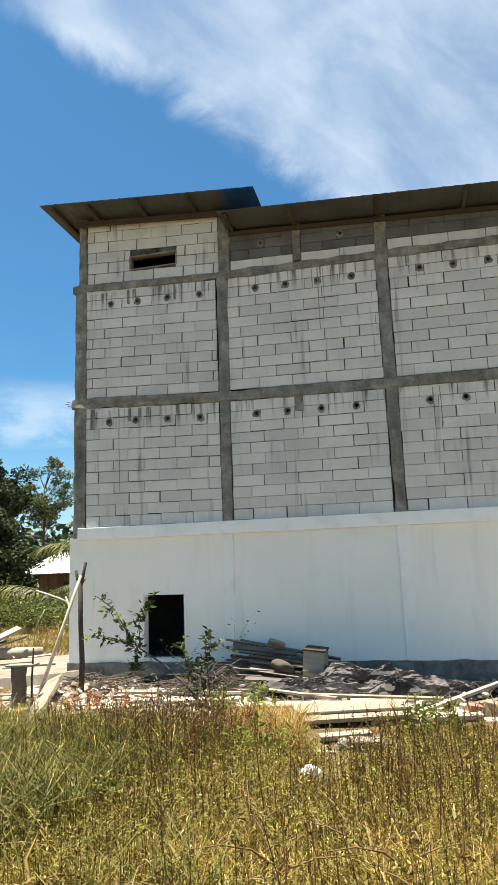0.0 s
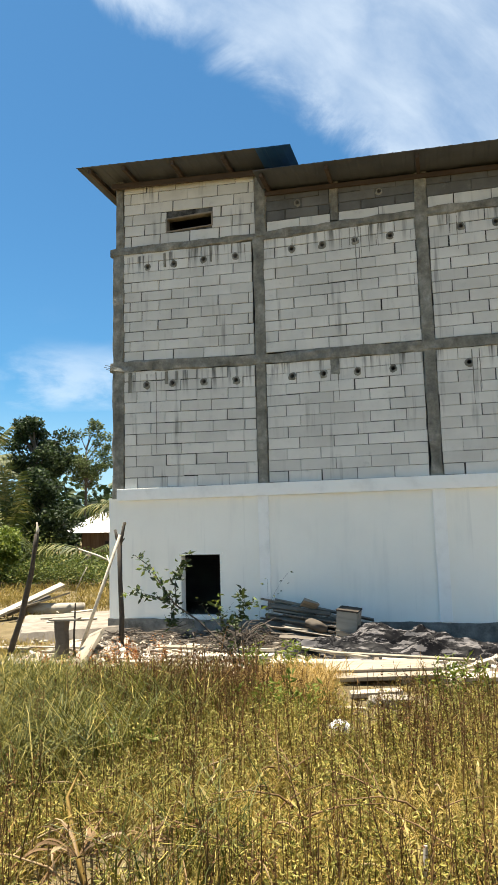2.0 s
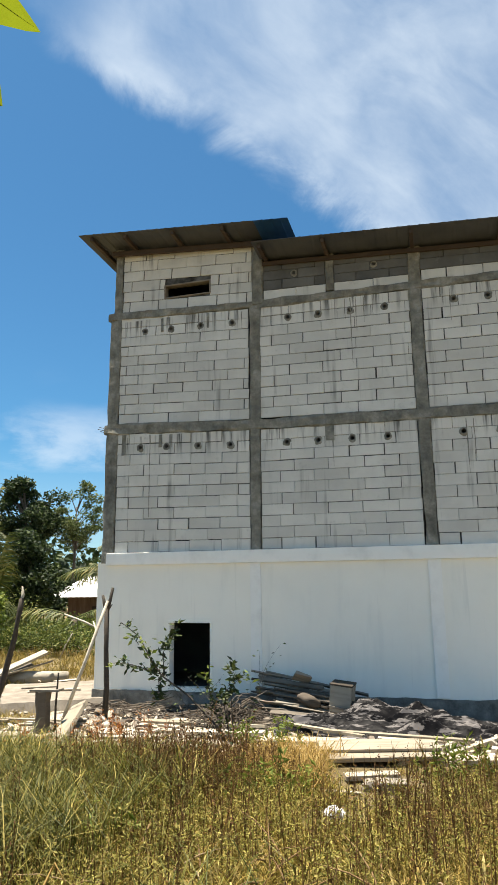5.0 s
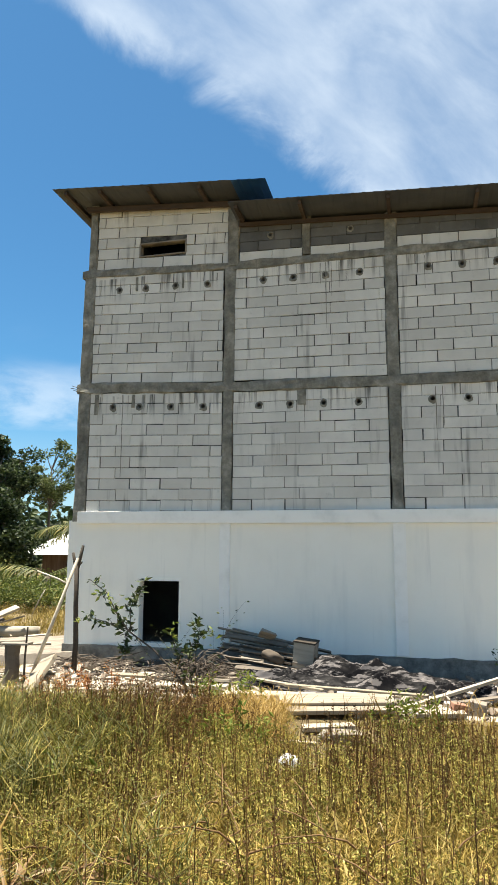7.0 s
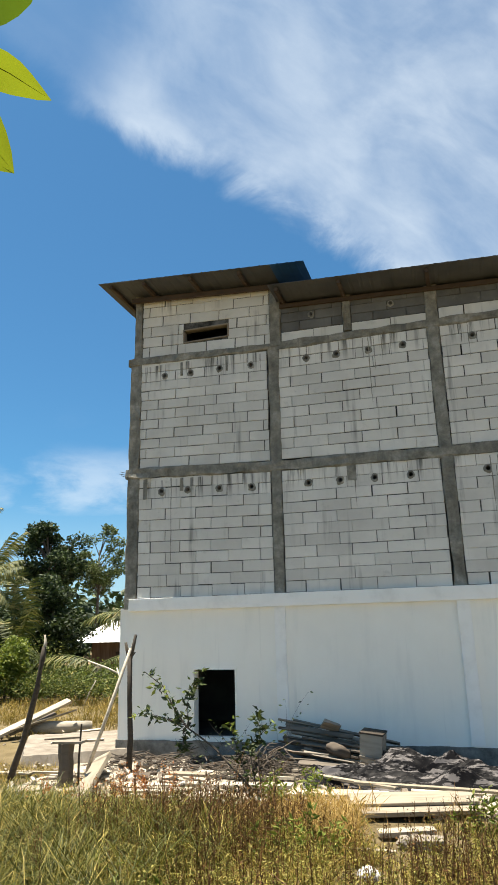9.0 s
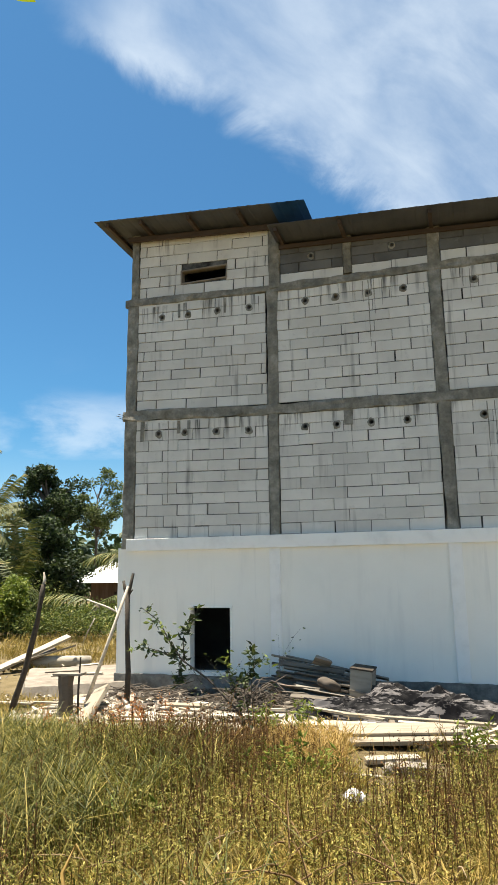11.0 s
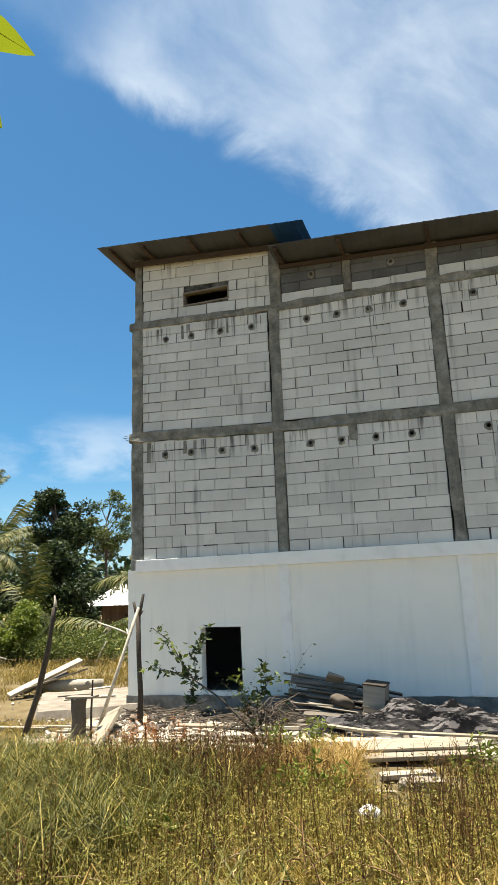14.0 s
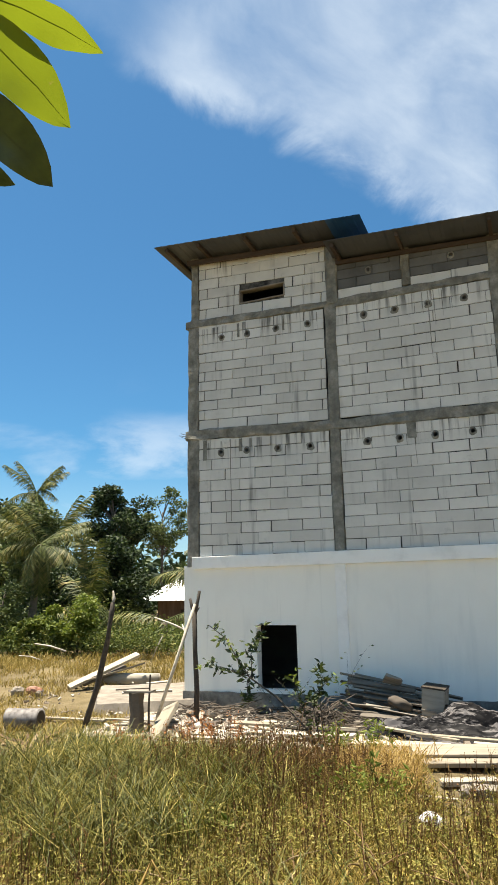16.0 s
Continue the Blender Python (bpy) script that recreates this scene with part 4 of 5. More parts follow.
ends = root + rng.normal(size=root.shape) * 0.045 + np.array([0, 0, 0.05])
chunk.append(ribbons(root, ends, np.full(len(root), 0.004)))
to_mesh("dry_stalk", chunk, M_STALK, "dark brown dry weed stalks standing in grass", "weeds")
t = rng.uniform(0.42, 1.0, (n, 16))
at = (p[:, None, :] + (tip - p)[:, None, :] * t[..., None] + rng.normal(size=(n, 16, 3)) * 0.012).reshape(-1, 3)
to_mesh("seed_head", [leaves(at, rng.uniform(0.012, 0.024, len(at)), 0.5, 0.6)], M_SEED, "dark knobbly seed heads on dry stalks", "weeds")
# tall reedy grass
p = np.concatenate([scatter(8200, 0.2, 3.9, -7.3, -4.0, 8, -0.04, 0.9), scatter(4600, 0.8, 3.3, -6.6, -4.6, 45, -0.15, 1.1), scatter(3000, -1.6, 1.0, -5.6, -3.3, 9, -0.1), scatter(2800, 0.9, 3.4, -5.0, -3.6, 46, -0.1, 1.1), scatter(1500, 2.5, 5.0, -8.5, -6.8, 10, 0.1), scatter(500, 5, 9, -8, -3.5, 11, 0.15)])
n = len(p)
to_mesh("tall_grass", [blades(p, rng.uniform(0.34, 0.88, n) * np.clip(low_far(p), 0.62, 1), rng.uniform(0.004, 0.010, n), rng.uniform(0.05, 0.4, n), rng.uniform(0.2, 1.15, n))], M_TALL, "tall arching green grass with straw-coloured blades", "grass")
# golden clump
p = np.concatenate([scatter(2600, 3.8, 4.95, -4.4, -3.05, 12, -0.6), scatter(900, 3.3, 7.5, -5.5, -3.0, 13, 0.0)])
n = len(p)
to_mesh("golden_grass", [blades(p, rng.uniform(0.15, 0.46, n), rng.uniform(0.005, 0.009, n), rng.uniform(0.1, 0.6, n), rng.uniform(0.1, 0.8, n))], M_GOLD, "golden dry grass tuft beside the planks", "grass")
# rust-red leaved weeds
p = np.concatenate([scatter(24, 1.5, 2.5, -3.3, -2.4, 14, -0.9), scatter(26, 1.0, 2.0, -4.4, -3.3, 15, -0.9), scatter(12, 1.0, 3.0, -5.5, -4.0, 16, -0.9)])
herbs(p, rng.uniform(0.2, 0.45, len(p)), 36, 0.045, M_RUST, M_STALK, ("red_weed_stem", "red_weed_leaf"), ("brown stems of rust-red weeds", "rust-red weed leaves"), 0.4)
# broad green leaved plants
p = np.concatenate([scatter(26, 4.1, 4.8, -5.1, -4.4, 17, -0.9), scatter(10, 2.9, 3.8, -6.6, -5.8, 18, -0.9), scatter(14, 5.6, 6.6, -3.6, -2.9, 19, -0.9), scatter(24, 3.4, 4.3, -3.2, -2.2, 20, -0.9)])
herbs(p, rng.uniform(0.2, 0.45, len(p)), 22, 0.085, M_FRESH, M_STALK, ("green_weed_stem", "green_weed_leaf"), ("stems of green broad-leaved weeds", "fresh green broad weed leaves"), 0.3)
# pale straws arching through the foreground
bm = bmesh.new()
for i in range(70):
    x, y = rnd.uniform(3.6, 7.4), rnd.uniform(-8.6, -6.4)
    if i < 30:
        x = rnd.uniform(3.7, 5.3)
    a, L = rnd.uniform(0, 6.28), rnd.uniform(0.3, 0.75)
    pts = [(x + math.cos(a) * L * f * (0.3 + 0.7 * f), y + math.sin(a) * L * f * (0.3 + 0.7 * f), ground_height(x, y) + L * (f - 0.45 * f * f)) for f in (0, 0.25, 0.5, 0.75, 1)]
    add_tube(bm, pts, [0.006, 0.008, 0.007, 0.005, 0.002], 4)
tagged(part("straw", bm, M_STRAW, smooth=True), "pale dead straws arching in grass", "straw", "", "stuff")


def dead_frond(x, y, turn, label, scale=1.0, count=46):
    """A heap of curled dead leaves on a stalk."""
    th = thing("dead_leaf_clump", pose(x, y, ground_height(x, y), 0, 0, turn), label, "dead leaves", "dead leaf clumps")
    for i in range(count):
        a, L, w = rnd.uniform(0, 6.28), rnd.uniform(0.3, 0.62) * scale, rnd.uniform(0.004, 0.011) * scale
        lift = rnd.uniform(0.2, 0.75)
        bm = bmesh.new()
        rows = []
        for j in range(8):
            f = j / 7
            r = L * (0.95 * f - 0.45 * f ** 3)
            z = 0.12 + L * (lift * 1.5 * f - (lift * 1.45) * f * f) + 0.05
            c = Vector((math.cos(a + f * 0.5) * r, math.sin(a + f * 0.5) * r, max(0.03, z)))
            s = Vector((-math.sin(a), math.cos(a), 0.5 * math.sin(5 * f + i))) * w * (math.sin(math.pi * min(1, f * 0.9 + 0.1)) + 0.1)
            rows.append([bm.verts.new(c - s), bm.verts.new(c + Vector((0, 0, -0.35 * w))), bm.verts.new(c + s)])
        for q, r_ in zip(rows, rows[1:]):
            for m in (0, 1):
                bm.faces.new((q[m], q[m + 1], r_[m + 1], r_[m]))
        part("dead_leaf", bm, M_DEAD, th, smooth=True)
    return th


dead_frond(4.12, -8.12, 20, "curled brown dead leaves lying in grass", 0.9, 26)
dead_frond(4.42, -7.85, 140, "curled brown dead leaves lying in grass", 0.6, 20)
dead_frond(0.42, -4.8, 60, "orange-brown dead palm frond heaped in grass", 1.7, 90)
# bent orange-brown leaf stalk lying with the dead leaves
tagged(part("dead_stalk", tube([(4.16, -8.1, 0.22), (3.98, -7.92, 0.36), (3.86, -7.8, 0.56), (3.92, -7.76, 0.7), (4.02, -7.8, 0.62)], [0.018, 0.015, 0.011, 0.007, 0.004], 7), M_GOLD, smooth=True), "bent orange-brown dead leaf stalk in grass", "stalk")

# ---- timber and rubble in front of the wall ----


def plank(a, b, w, t, material, label, group="", roll=0.0, name="plank", category="plank"):
    """A sawn board from a to b (middles of its ends), with slightly rounded and uneven edges."""
    a, b = Vector(a), Vector(b)
    L = (b - a).length
    bm = box(-L / 2, L / 2, -w / 2, w / 2, -t / 2, t / 2, min(0.006, t * 0.15), min(0.004, t * 0.2))
    ob = part(name, bm, material)
    x = (b - a).normalized()
    y = Vector((0, 0, 1)).cross(x).normalized()
    z = x.cross(y)
    m = Matrix((x, y, z)).transposed().to_4x4()
    ob.matrix_basis = Matrix.Translation((a + b) / 2) @ m @ pose(0, 0, 0, roll, 0, 0)
    return tagged(ob, label, category, group)


# grey weathered boards slumped against the wall
G = "heap of grey boards"
for i in range(34):
    f = i / 33
    x0 = 2.95 + 0.5 * rnd.random() + 0.25 * f
    L = rnd.uniform(0.9, 1.9)
    y = -0.22 - 0.8 * f
    z0 = 0.88 - 0.58 * f + rnd.uniform(-0.08, 0.03)
    drop = rnd.uniform(0.12, 0.36) * (1.1 - 0.75 * f)
    plank((x0, y + rnd.uniform(-0.1, 0.1), max(0.25, z0)), (x0 + L, y + rnd.uniform(-0.3, 0.25), max(0.24, z0 - drop * L * 0.75)), rnd.choice((0.04, 0.06, 0.08, 0.11)), rnd.uniform(0.015, 0.03), M_GREYWOOD,
          "weathered grey board in a heap by the wall", G, rnd.uniform(-35, 50))
for i in range(9):
    x0 = rnd.uniform(2.7, 3.4)
    plank((x0, rnd.uniform(-1.2, -0.5), rnd.uniform(0.23, 0.3)), (x0 + rnd.uniform(0.7, 1.6), rnd.uniform(-1.2, -0.4), rnd.uniform(0.23, 0.34)), rnd.uniform(0.06, 0.13), 0.03, M_GREYWOOD,
          "weathered grey board in a heap by the wall", G, rnd.uniform(-20, 30))
for x0, x1, z0, z1 in ((4.6, 5.6, 0.5, 0.33), (4.75, 5.75, 0.42, 0.28)):
    plank((x0, -0.42, z0), (x1, -0.32, z1), 0.09, 0.03, M_GREYWOOD, "weathered grey board in a heap by the wall", G, 40)


def boulder(name, at, size, material, label, category, seed, flat=1.0):
    bm = bmesh.new()
    bmesh.ops.create_icosphere(bm, subdivisions=3, radius=1)
    for v in bm.verts:
        f = 1 + 0.35 * noise.noise(v.co * 1.3 + Vector((seed, 0, 0))) + 0.16 * noise.noise(v.co * 3.6 + Vector((0, seed, 0)))
        v.co = Vector((v.co.x * size[0] * f, v.co.y * size[1] * f, v.co.z * size[2] * f * flat))
        for ax, lim in enumerate(size):
            v.co[ax] = max(-lim * 0.97, min(lim * 0.97, v.co[ax]))
    ob = part(name, bm, material, smooth=name != "stone")
    ob.matrix_basis = at
    return tagged(ob, label, category)


# box lying on the heap: four board sides and a dark rim
crate = thing("wooden_crate", pose(4.54, -0.66, 0.38, 4, 6, -6), "grey-brown wooden box upended on the board heap", "box")
for nm, d in (("front_panel", (-0.165, 0.165, -0.15, -0.125, 0, 0.40)), ("back_panel", (-0.165, 0.165, 0.125, 0.15, 0, 0.40)), ("side_panel", (-0.165, -0.14, -0.125, 0.125, 0, 0.40)),
              ("side_panel", (0.14, 0.165, -0.125, 0.125, 0, 0.40)), ("base", (-0.14, 0.14, -0.125, 0.125, 0.0, 0.02)), ("cleat", (-0.165, 0.165, -0.172, -0.15, 0.07, 0.1))):
    part(nm, box(*d, 0.003, 0.003), M_GREYWOOD if nm != "front_panel" else M_LOG, crate)
part("rim", box(-0.175, 0.175, -0.16, 0.16, 0.40, 0.425, 0.003), M_BARK, crate, "dark stained top rim")
bm = box(-0.13, 0.13, -0.11, 0.11, -0.02, 0.02, 0.02, 0.004)
ob = part("board_piece", bm, M_GREYWOOD)
ob.matrix_basis = pose(3.9, -0.5, 0.84, -38, 18, 20)
tagged(ob, "broken flat piece of grey board on the heap", "board")
boulder("crumpled_sack", pose(4.06, -0.82, 0.55, 0, 20, 10), (0.19, 0.10, 0.085), M_DEBRIS, "crumpled grey dusty sack on the boards", "sack", 4.0)

# black plastic sheet thrown over rubble
bm = bmesh.new()
NX, NY = 190, 60
rows = []
for j in range(NY + 1):
    row = []
    for i in range(NX + 1):
        u, v = i / NX, j / NY
        x = 3.75 + 3.55 * u + 0.05 * noise.noise(Vector((u * 9, v * 6, 1)))
        y = -1.95 + 1.25 * v + 0.10 * math.sin(u * 5.0) + 0.08 * noise.noise(Vector((u * 7, v * 3, 5)))
        hump = 0.07 + 0.27 * math.exp(-((x - 5.5) / 0.65) ** 2) + 0.15 * math.exp(-((x - 4.95) / 0.3) ** 2) + 0.13 * math.exp(-((x - 6.5) / 0.5) ** 2) + 0.06 * math.exp(-((x - 4.2) / 0.3) ** 2)
        edge = 0.26 + 0.14 * noise.noise(Vector((u * 8, 3, 2)))
        prof = min(1.0, v / edge) ** 0.55 * min(1.0, (1 - v) / 0.4) ** 0.8
        q = Vector((x * 0.9 + y * 1.3, y * 2.6 - x * 0.9, 0.3))
        fold = 1 - abs(noise.noise(q * 0.9)) * 2.6
        fold2 = 1 - abs(noise.noise(q * 2.1 + Vector((4, 1, 0)))) * 2.2
        z = GROUND + 0.015 + 0.85 * hump * prof * (0.62 + 0.6 * fold) + 0.09 * max(-0.4, fold2) * prof + 0.035 * (1 - abs(noise.noise(q * 4.3 + Vector((0, 7, 2)))) * 2.4) * prof
        row.append(bm.verts.new((x, y, max(GROUND + 0.015, z))))
    rows.append(row)
for a, b in zip(rows, rows[1:]):
    for i in range(NX):
        bm.faces.new((a[i], a[i + 1], b[i + 1], b[i]))
tagged(part("plastic_sheet", bm, M_TARP, smooth=False), "crumpled black plastic sheet, dusty, over rubble", "tarpaulin")

# pale sawn boards
P = "pale boards on the ground"
L1 = "pale sawn board lying on the ground"
plank((4.6, -2.95, 0.27), (6.0, -2.55, 0.28), 0.62, 0.05, M_BLEACHED, "wide pale board lying on the ground", P)
plank((4.55, -2.78, 0.325), (5.95, -2.4, 0.335), 0.48, 0.035, M_BLEACHED, "wide pale board lying on the ground", P, 2)
plank((3.7, -2.42, 0.29), (4.95, -2.36, 0.30), 0.2, 0.045, M_PLANK, L1, P, 4)
plank((3.3, -2.2, 0.25), (4.8, -2.12, 0.27), 0.22, 0.04, M_PLANK, L1, P)
plank((3.95, -1.68, 0.36), (5.05, -2.3, 0.37), 0.07, 0.035, M_PLANK, "narrow pale batten lying across boards", P)
plank((4.5, -2.1, 0.38), (6.4, -2.25, 0.36), 0.09, 0.035, M_PLANK, "narrow pale batten lying across boards", P)
plank((5.2, -2.05, 0.30), (6.6, -2.0, 0.29), 0.14, 0.03, M_PLANK, L1, P)
plank((6.1, -2.62, 0.27), (8.1, -0.85, 0.62), 0.07, 0.04, M_PLANK, "long pale batten leaning over rubble", P)
plank((6.6, -2.3, 0.28), (8.6, -1.5, 0.46), 0.10, 0.03, M_GREYWOOD, "grey batten leaning over rubble", P)
plank((5.0, -3.75, 0.24), (5.55, -3.55, 0.25), 0.16, 0.05, M_PLANK, "short pale board end in the grass", P, 3)
plank((4.45, -4.32, 0.24), (5.25, -4.38, 0.25), 0.05, 0.03, M_PLANK, "narrow pale batten in the grass", P)
plank((6.2, -2.9, 0.27), (6.8, -2.72, 0.28), 0.2, 0.05, M_PLANK, "short pale board end in the grass", P, 4)
for i in range(12):
    x0, y = rnd.uniform(0.9, 3.0), rnd.uniform(-2.9, -1.3)
    plank((x0, y, rnd.uniform(0.24, 0.33)), (x0 + rnd.uniform(0.5, 1.2), y + rnd.uniform(-0.3, 0.3), rnd.uniform(0.24, 0.36)), rnd.uniform(0.08, 0.2), 0.035, M_PLANK, L1, P, rnd.uniform(-8, 8))
for i in range(14):
    x0, y = rnd.uniform(-0.1, 1.7), rnd.uniform(-3.5, -1.7)
    a = rnd.uniform(-0.6, 0.6)
    L = rnd.uniform(0.25, 0.7)
    plank((x0, y, rnd.uniform(0.23, 0.3)), (x0 + math.cos(a) * L, y + math.sin(a) * L, rnd.uniform(0.23, 0.33)), rnd.uniform(0.05, 0.12), 0.025, M_PLANK if i % 3 else M_GREYWOOD, "short splintered board among rubble", P, rnd.uniform(-12, 12))
# blocks and stones
ob = part("concrete_block", box(-0.16, 0.16, -0.09, 0.09, 0, 0.1, 0.008, 0.01), M_SLAB)
ob.matrix_basis = pose(5.52, -4.02, 0.2, 3, 2, 12)
tagged(ob, "pale broken concrete block in the grass", "rubble")
boulder("stone", pose(5.3, -4.0, 0.24), (0.1, 0.08, 0.06), M_SLAB, "pale stone lying in grass", "stone", 9.0)
ob = part("brick", box(-0.1, 0.1, -0.05, 0.05, 0, 0.16, 0.008, 0.008), M_BRICK)
ob.matrix_basis = pose(6.72, -2.66, 0.22, 8, 12, 30)
tagged(ob, "broken reddish brick standing in rubble", "brick")
ob = part("concrete_block", box(-0.1, 0.1, -0.08, 0.08, 0, 0.2, 0.012, 0.01), M_SLAB)
ob.matrix_basis = pose(6.95, -2.6, 0.2, 0, 8, -12)
tagged(ob, "pale broken concrete block beside a brick", "rubble")
boulder("plastic_bag", pose(5.1, -5.12, 0.28, 0, 10, 0), (0.10, 0.075, 0.07), M_BAG, "crumpled white plastic bag in the grass", "bag", 2.0)
ob = part("stake", tube([(5.95, -7.85, 0.15), (5.96, -7.84, 0.35), (5.97, -7.82, 0.5)], [0.016, 0.015, 0.012], 6), M_LOG)
tagged(ob, "short pale wooden stake in the grass", "stake")

# loose chips and rubble, too many to count
bm = bmesh.new()
for x0, x1, y0, y1, n, big in ((0.1, 3.4, -2.3, -0.5, 520, 0.085), (3.0, 7.6, -2.9, -1.7, 220, 0.07), (-0.3, 1.6, -3.6, -1.6, 150, 0.07), (6.4, 9.0, -2.6, -0.6, 200, 0.1), (-3.5, 0.0, -2.2, -0.8, 110, 0.06), (-5.5, -2.4, -1.5, 2.6, 160, 0.05), (0.0, 9, -0.8, -0.15, 260, 0.08)):
    for i in range(n):
        x, y = rnd.uniform(x0, x1), rnd.uniform(y0, y1)
        s = rnd.uniform(0.25, 1.0) ** 1.6 * big
        m = pose(x, y, ground_height(x, y) + s * 0.2 + max(0, rnd.gauss(0, 0.05)), rnd.uniform(-40, 40), rnd.uniform(-40, 40), rnd.uniform(0, 180))
        add_box(bm, -s, s, -s * 0.6, s * 0.6, -s * 0.3, s * 0.3, s * 0.2, m)
bmesh.ops.recalc_face_normals(bm, faces=bm.faces[:])
tagged(part("rubble", bm, M_RUBBLE), "pale broken concrete and wood chips", "rubble", "", "stuff")
# twigs raked up along the plinth
bm = bmesh.new()
for i in range(260):
    x, y = rnd.uniform(0.1, 3.3), rnd.uniform(-1.1, -0.2)
    a, L, z = rnd.gauss(0, 0.5), rnd.uniform(0.2, 0.7), 0.22 + abs(rnd.gauss(0, 0.07))
    add_tube(bm, [(x, y, z), (x + math.cos(a) * L * 0.5, y + math.sin(a) * L * 0.5, z + rnd.uniform(-0.03, 0.06)), (x + math.cos(a) * L, y + math.sin(a) * L, max(0.21, z + rnd.uniform(-0.1, 0.1)))], [0.010, 0.009, 0.005], 4)
tagged(part("twigs", bm, M_DEBRIS), "dark rotten twigs heaped along the plinth", "twigs", "", "stuff")

# dark brush heaped at the end of the grey boards
bm = bmesh.new()
for i in range(300):
    a, L = rnd.uniform(0, 6.28), rnd.uniform(0.25, 0.7)
    x, y = 3.0 + rnd.gauss(0, 0.22), -1.3 + rnd.gauss(0, 0.2)
    z = GROUND + abs(rnd.gauss(0, 0.16)) * max(0.2, 1 - abs(x - 3.0) / 0.6)
    add_tube(bm, [(x, y, z), (x + math.cos(a) * L * 0.5, y + math.sin(a) * L * 0.5, z + rnd.uniform(0.0, 0.16)), (x + math.cos(a) * L, y + math.sin(a) * L, max(0.21, z + rnd.uniform(-0.1, 0.12)))], [0.009, 0.008, 0.004], 4)
tagged(part("brush_pile", bm, M_DEBRIS), "dark dry brush heaped beside grey boards", "brush", "", "stuff")
wall_weed = thing("wall_weed", pose(7.5, -0.25, 0.2), "thin leafy weed standing by the plinth", "weed")
part("stem", tube([(0, 0, 0), (0.03, 0, 0.3), (0.0, 0, 0.52)], [0.006, 0.005, 0.003], 5), M_STALK, wall_weed)
q = np.stack([rng.normal(0, 0.06, 26), rng.normal(0, 0.04, 26), rng.uniform(0.28, 0.54, 26)], 1)
to_mesh("foliage", [leaves(q, rng.uniform(0.04, 0.08, 26))], M_SHRUB, "small dark leaves", "", wall_weed)

# ---- the corner of the yard ----
bm = bmesh.new()
rows = []
for j in range(25):
    row = []
    for i in range(25):
        u, v = i / 12 - 1, j / 12 - 1
        e = max(abs(u), abs(v))
        z = 0.37 - (0.3 if e > 0.99 else 0) + 0.02 * noise.noise(Vector((u * 3, v * 3, 2))) + (0.012 * noise.noise(Vector((u * 9, v * 9, 3))))
        w = 1 + 0.07 * noise.noise(Vector((u * 2.5, v * 2.5, 8))) + (0.012 if e > 0.99 else 0)
        x, y = u * 1.0 * w, v * 1.4 * w
        row.append(bm.verts.new((-1.15 + x * 0.85 - y * 0.53, 0.55 + x * 0.53 + y * 0.85, z)))
    rows.append(row)
for a, b in zip(rows, rows[1:]):
    for i in range(24):
        bm.faces.new((a[i], a[i + 1], b[i + 1], b[i]))
part("slab", bm, M_SLAB)
tagged(bpy.data.objects["slab"], "pale sandy concrete slab beside the building", "slab", "", "structure")
post = thing("forked_post", pose(0.83, -1.2, 0.2), "dark forked tree-branch post standing before the wall", "post")
part("stem", tube([(0, 0, -0.1), (0.02, 0, 0.5), (-0.01, 0, 1.1), (-0.02, 0, 1.75)], [0.05, 0.045, 0.04, 0.042], 8), M_BARK, post, smooth=True)
part("fork", tube([(-0.02, 0, 1.66), (0.03, 0, 1.85), (0.08, 0, 2.07)], [0.036, 0.03, 0.024], 8), M_BARK, post, smooth=True)
part("fork", tube([(-0.02, 0, 1.66), (-0.07, 0, 1.82), (-0.10, 0, 1.95)], [0.034, 0.028, 0.022], 8), M_BARK, post, smooth=True)
part("stub", tube([(-0.01, 0, 1.70), (0.05, -0.02, 1.76), (0.09, -0.03, 1.80)], [0.018, 0.014, 0.01], 6), M_BARK, post, smooth=True)
tagged(part("pole", tube([(0.30, -1.62, 0.18), (0.58, -1.45, 1.1), (0.86, -1.27, 2.06)], [0.03, 0.028, 0.024], 8), M_PLANK, smooth=True), "pale peeled pole leaning on the forked post", "pole")
tagged(part("leaning_post", tube([(-0.63, -2.2, 0.1), (-0.54, -2.2, 0.42), (-0.40, -2.2, 0.8), (-0.33, -2.2, 1.08), (-0.21, -2.2, 1.55), (-0.15, -2.2, 1.95), (-0.13, -2.2, 2.12)], [0.052, 0.05, 0.043, 0.046, 0.04, 0.044, 0.034], 9), M_BARK, smooth=True), "dark charred post leaning in the grass", "post")
bm = bmesh.new()
add_tube(bm, [(-0.14, -2.2, 2.04), (-0.11, -2.2, 2.18), (-0.13, -2.2, 2.3)], [0.03, 0.026, 0.012], 7)
ob = part("split_tip", bm, M_LOG, bpy.data.objects["leaning_post"], "pale split top", smooth=True)
stump = thing("stump_stand", pose(0.5, -2.35, 0.2, 0, 0, 8), "short weathered stump with a board on top", "stand")
part("block", tube([(-0.06, 0, -0.05), (-0.065, 0.01, 0.12), (-0.05, 0, 0.3), (-0.07, 0.005, 0.45), (-0.06, 0, 0.6)], [0.135, 0.115, 0.105, 0.11, 0.12], 7), M_TRUNK, stump, "rough weathered stump")
part("prop", tube([(0.16, -0.06, -0.05), (0.15, -0.05, 0.4), (0.17, -0.05, 0.86)], [0.02, 0.017, 0.012], 6), M_BARK, stump, "thin dark stake")
part("board", box(-0.24, 0.2, -0.1, 0.12, 0.60, 0.63, 0.008, 0.006), M_GREYWOOD, stump, "weathered grey board")
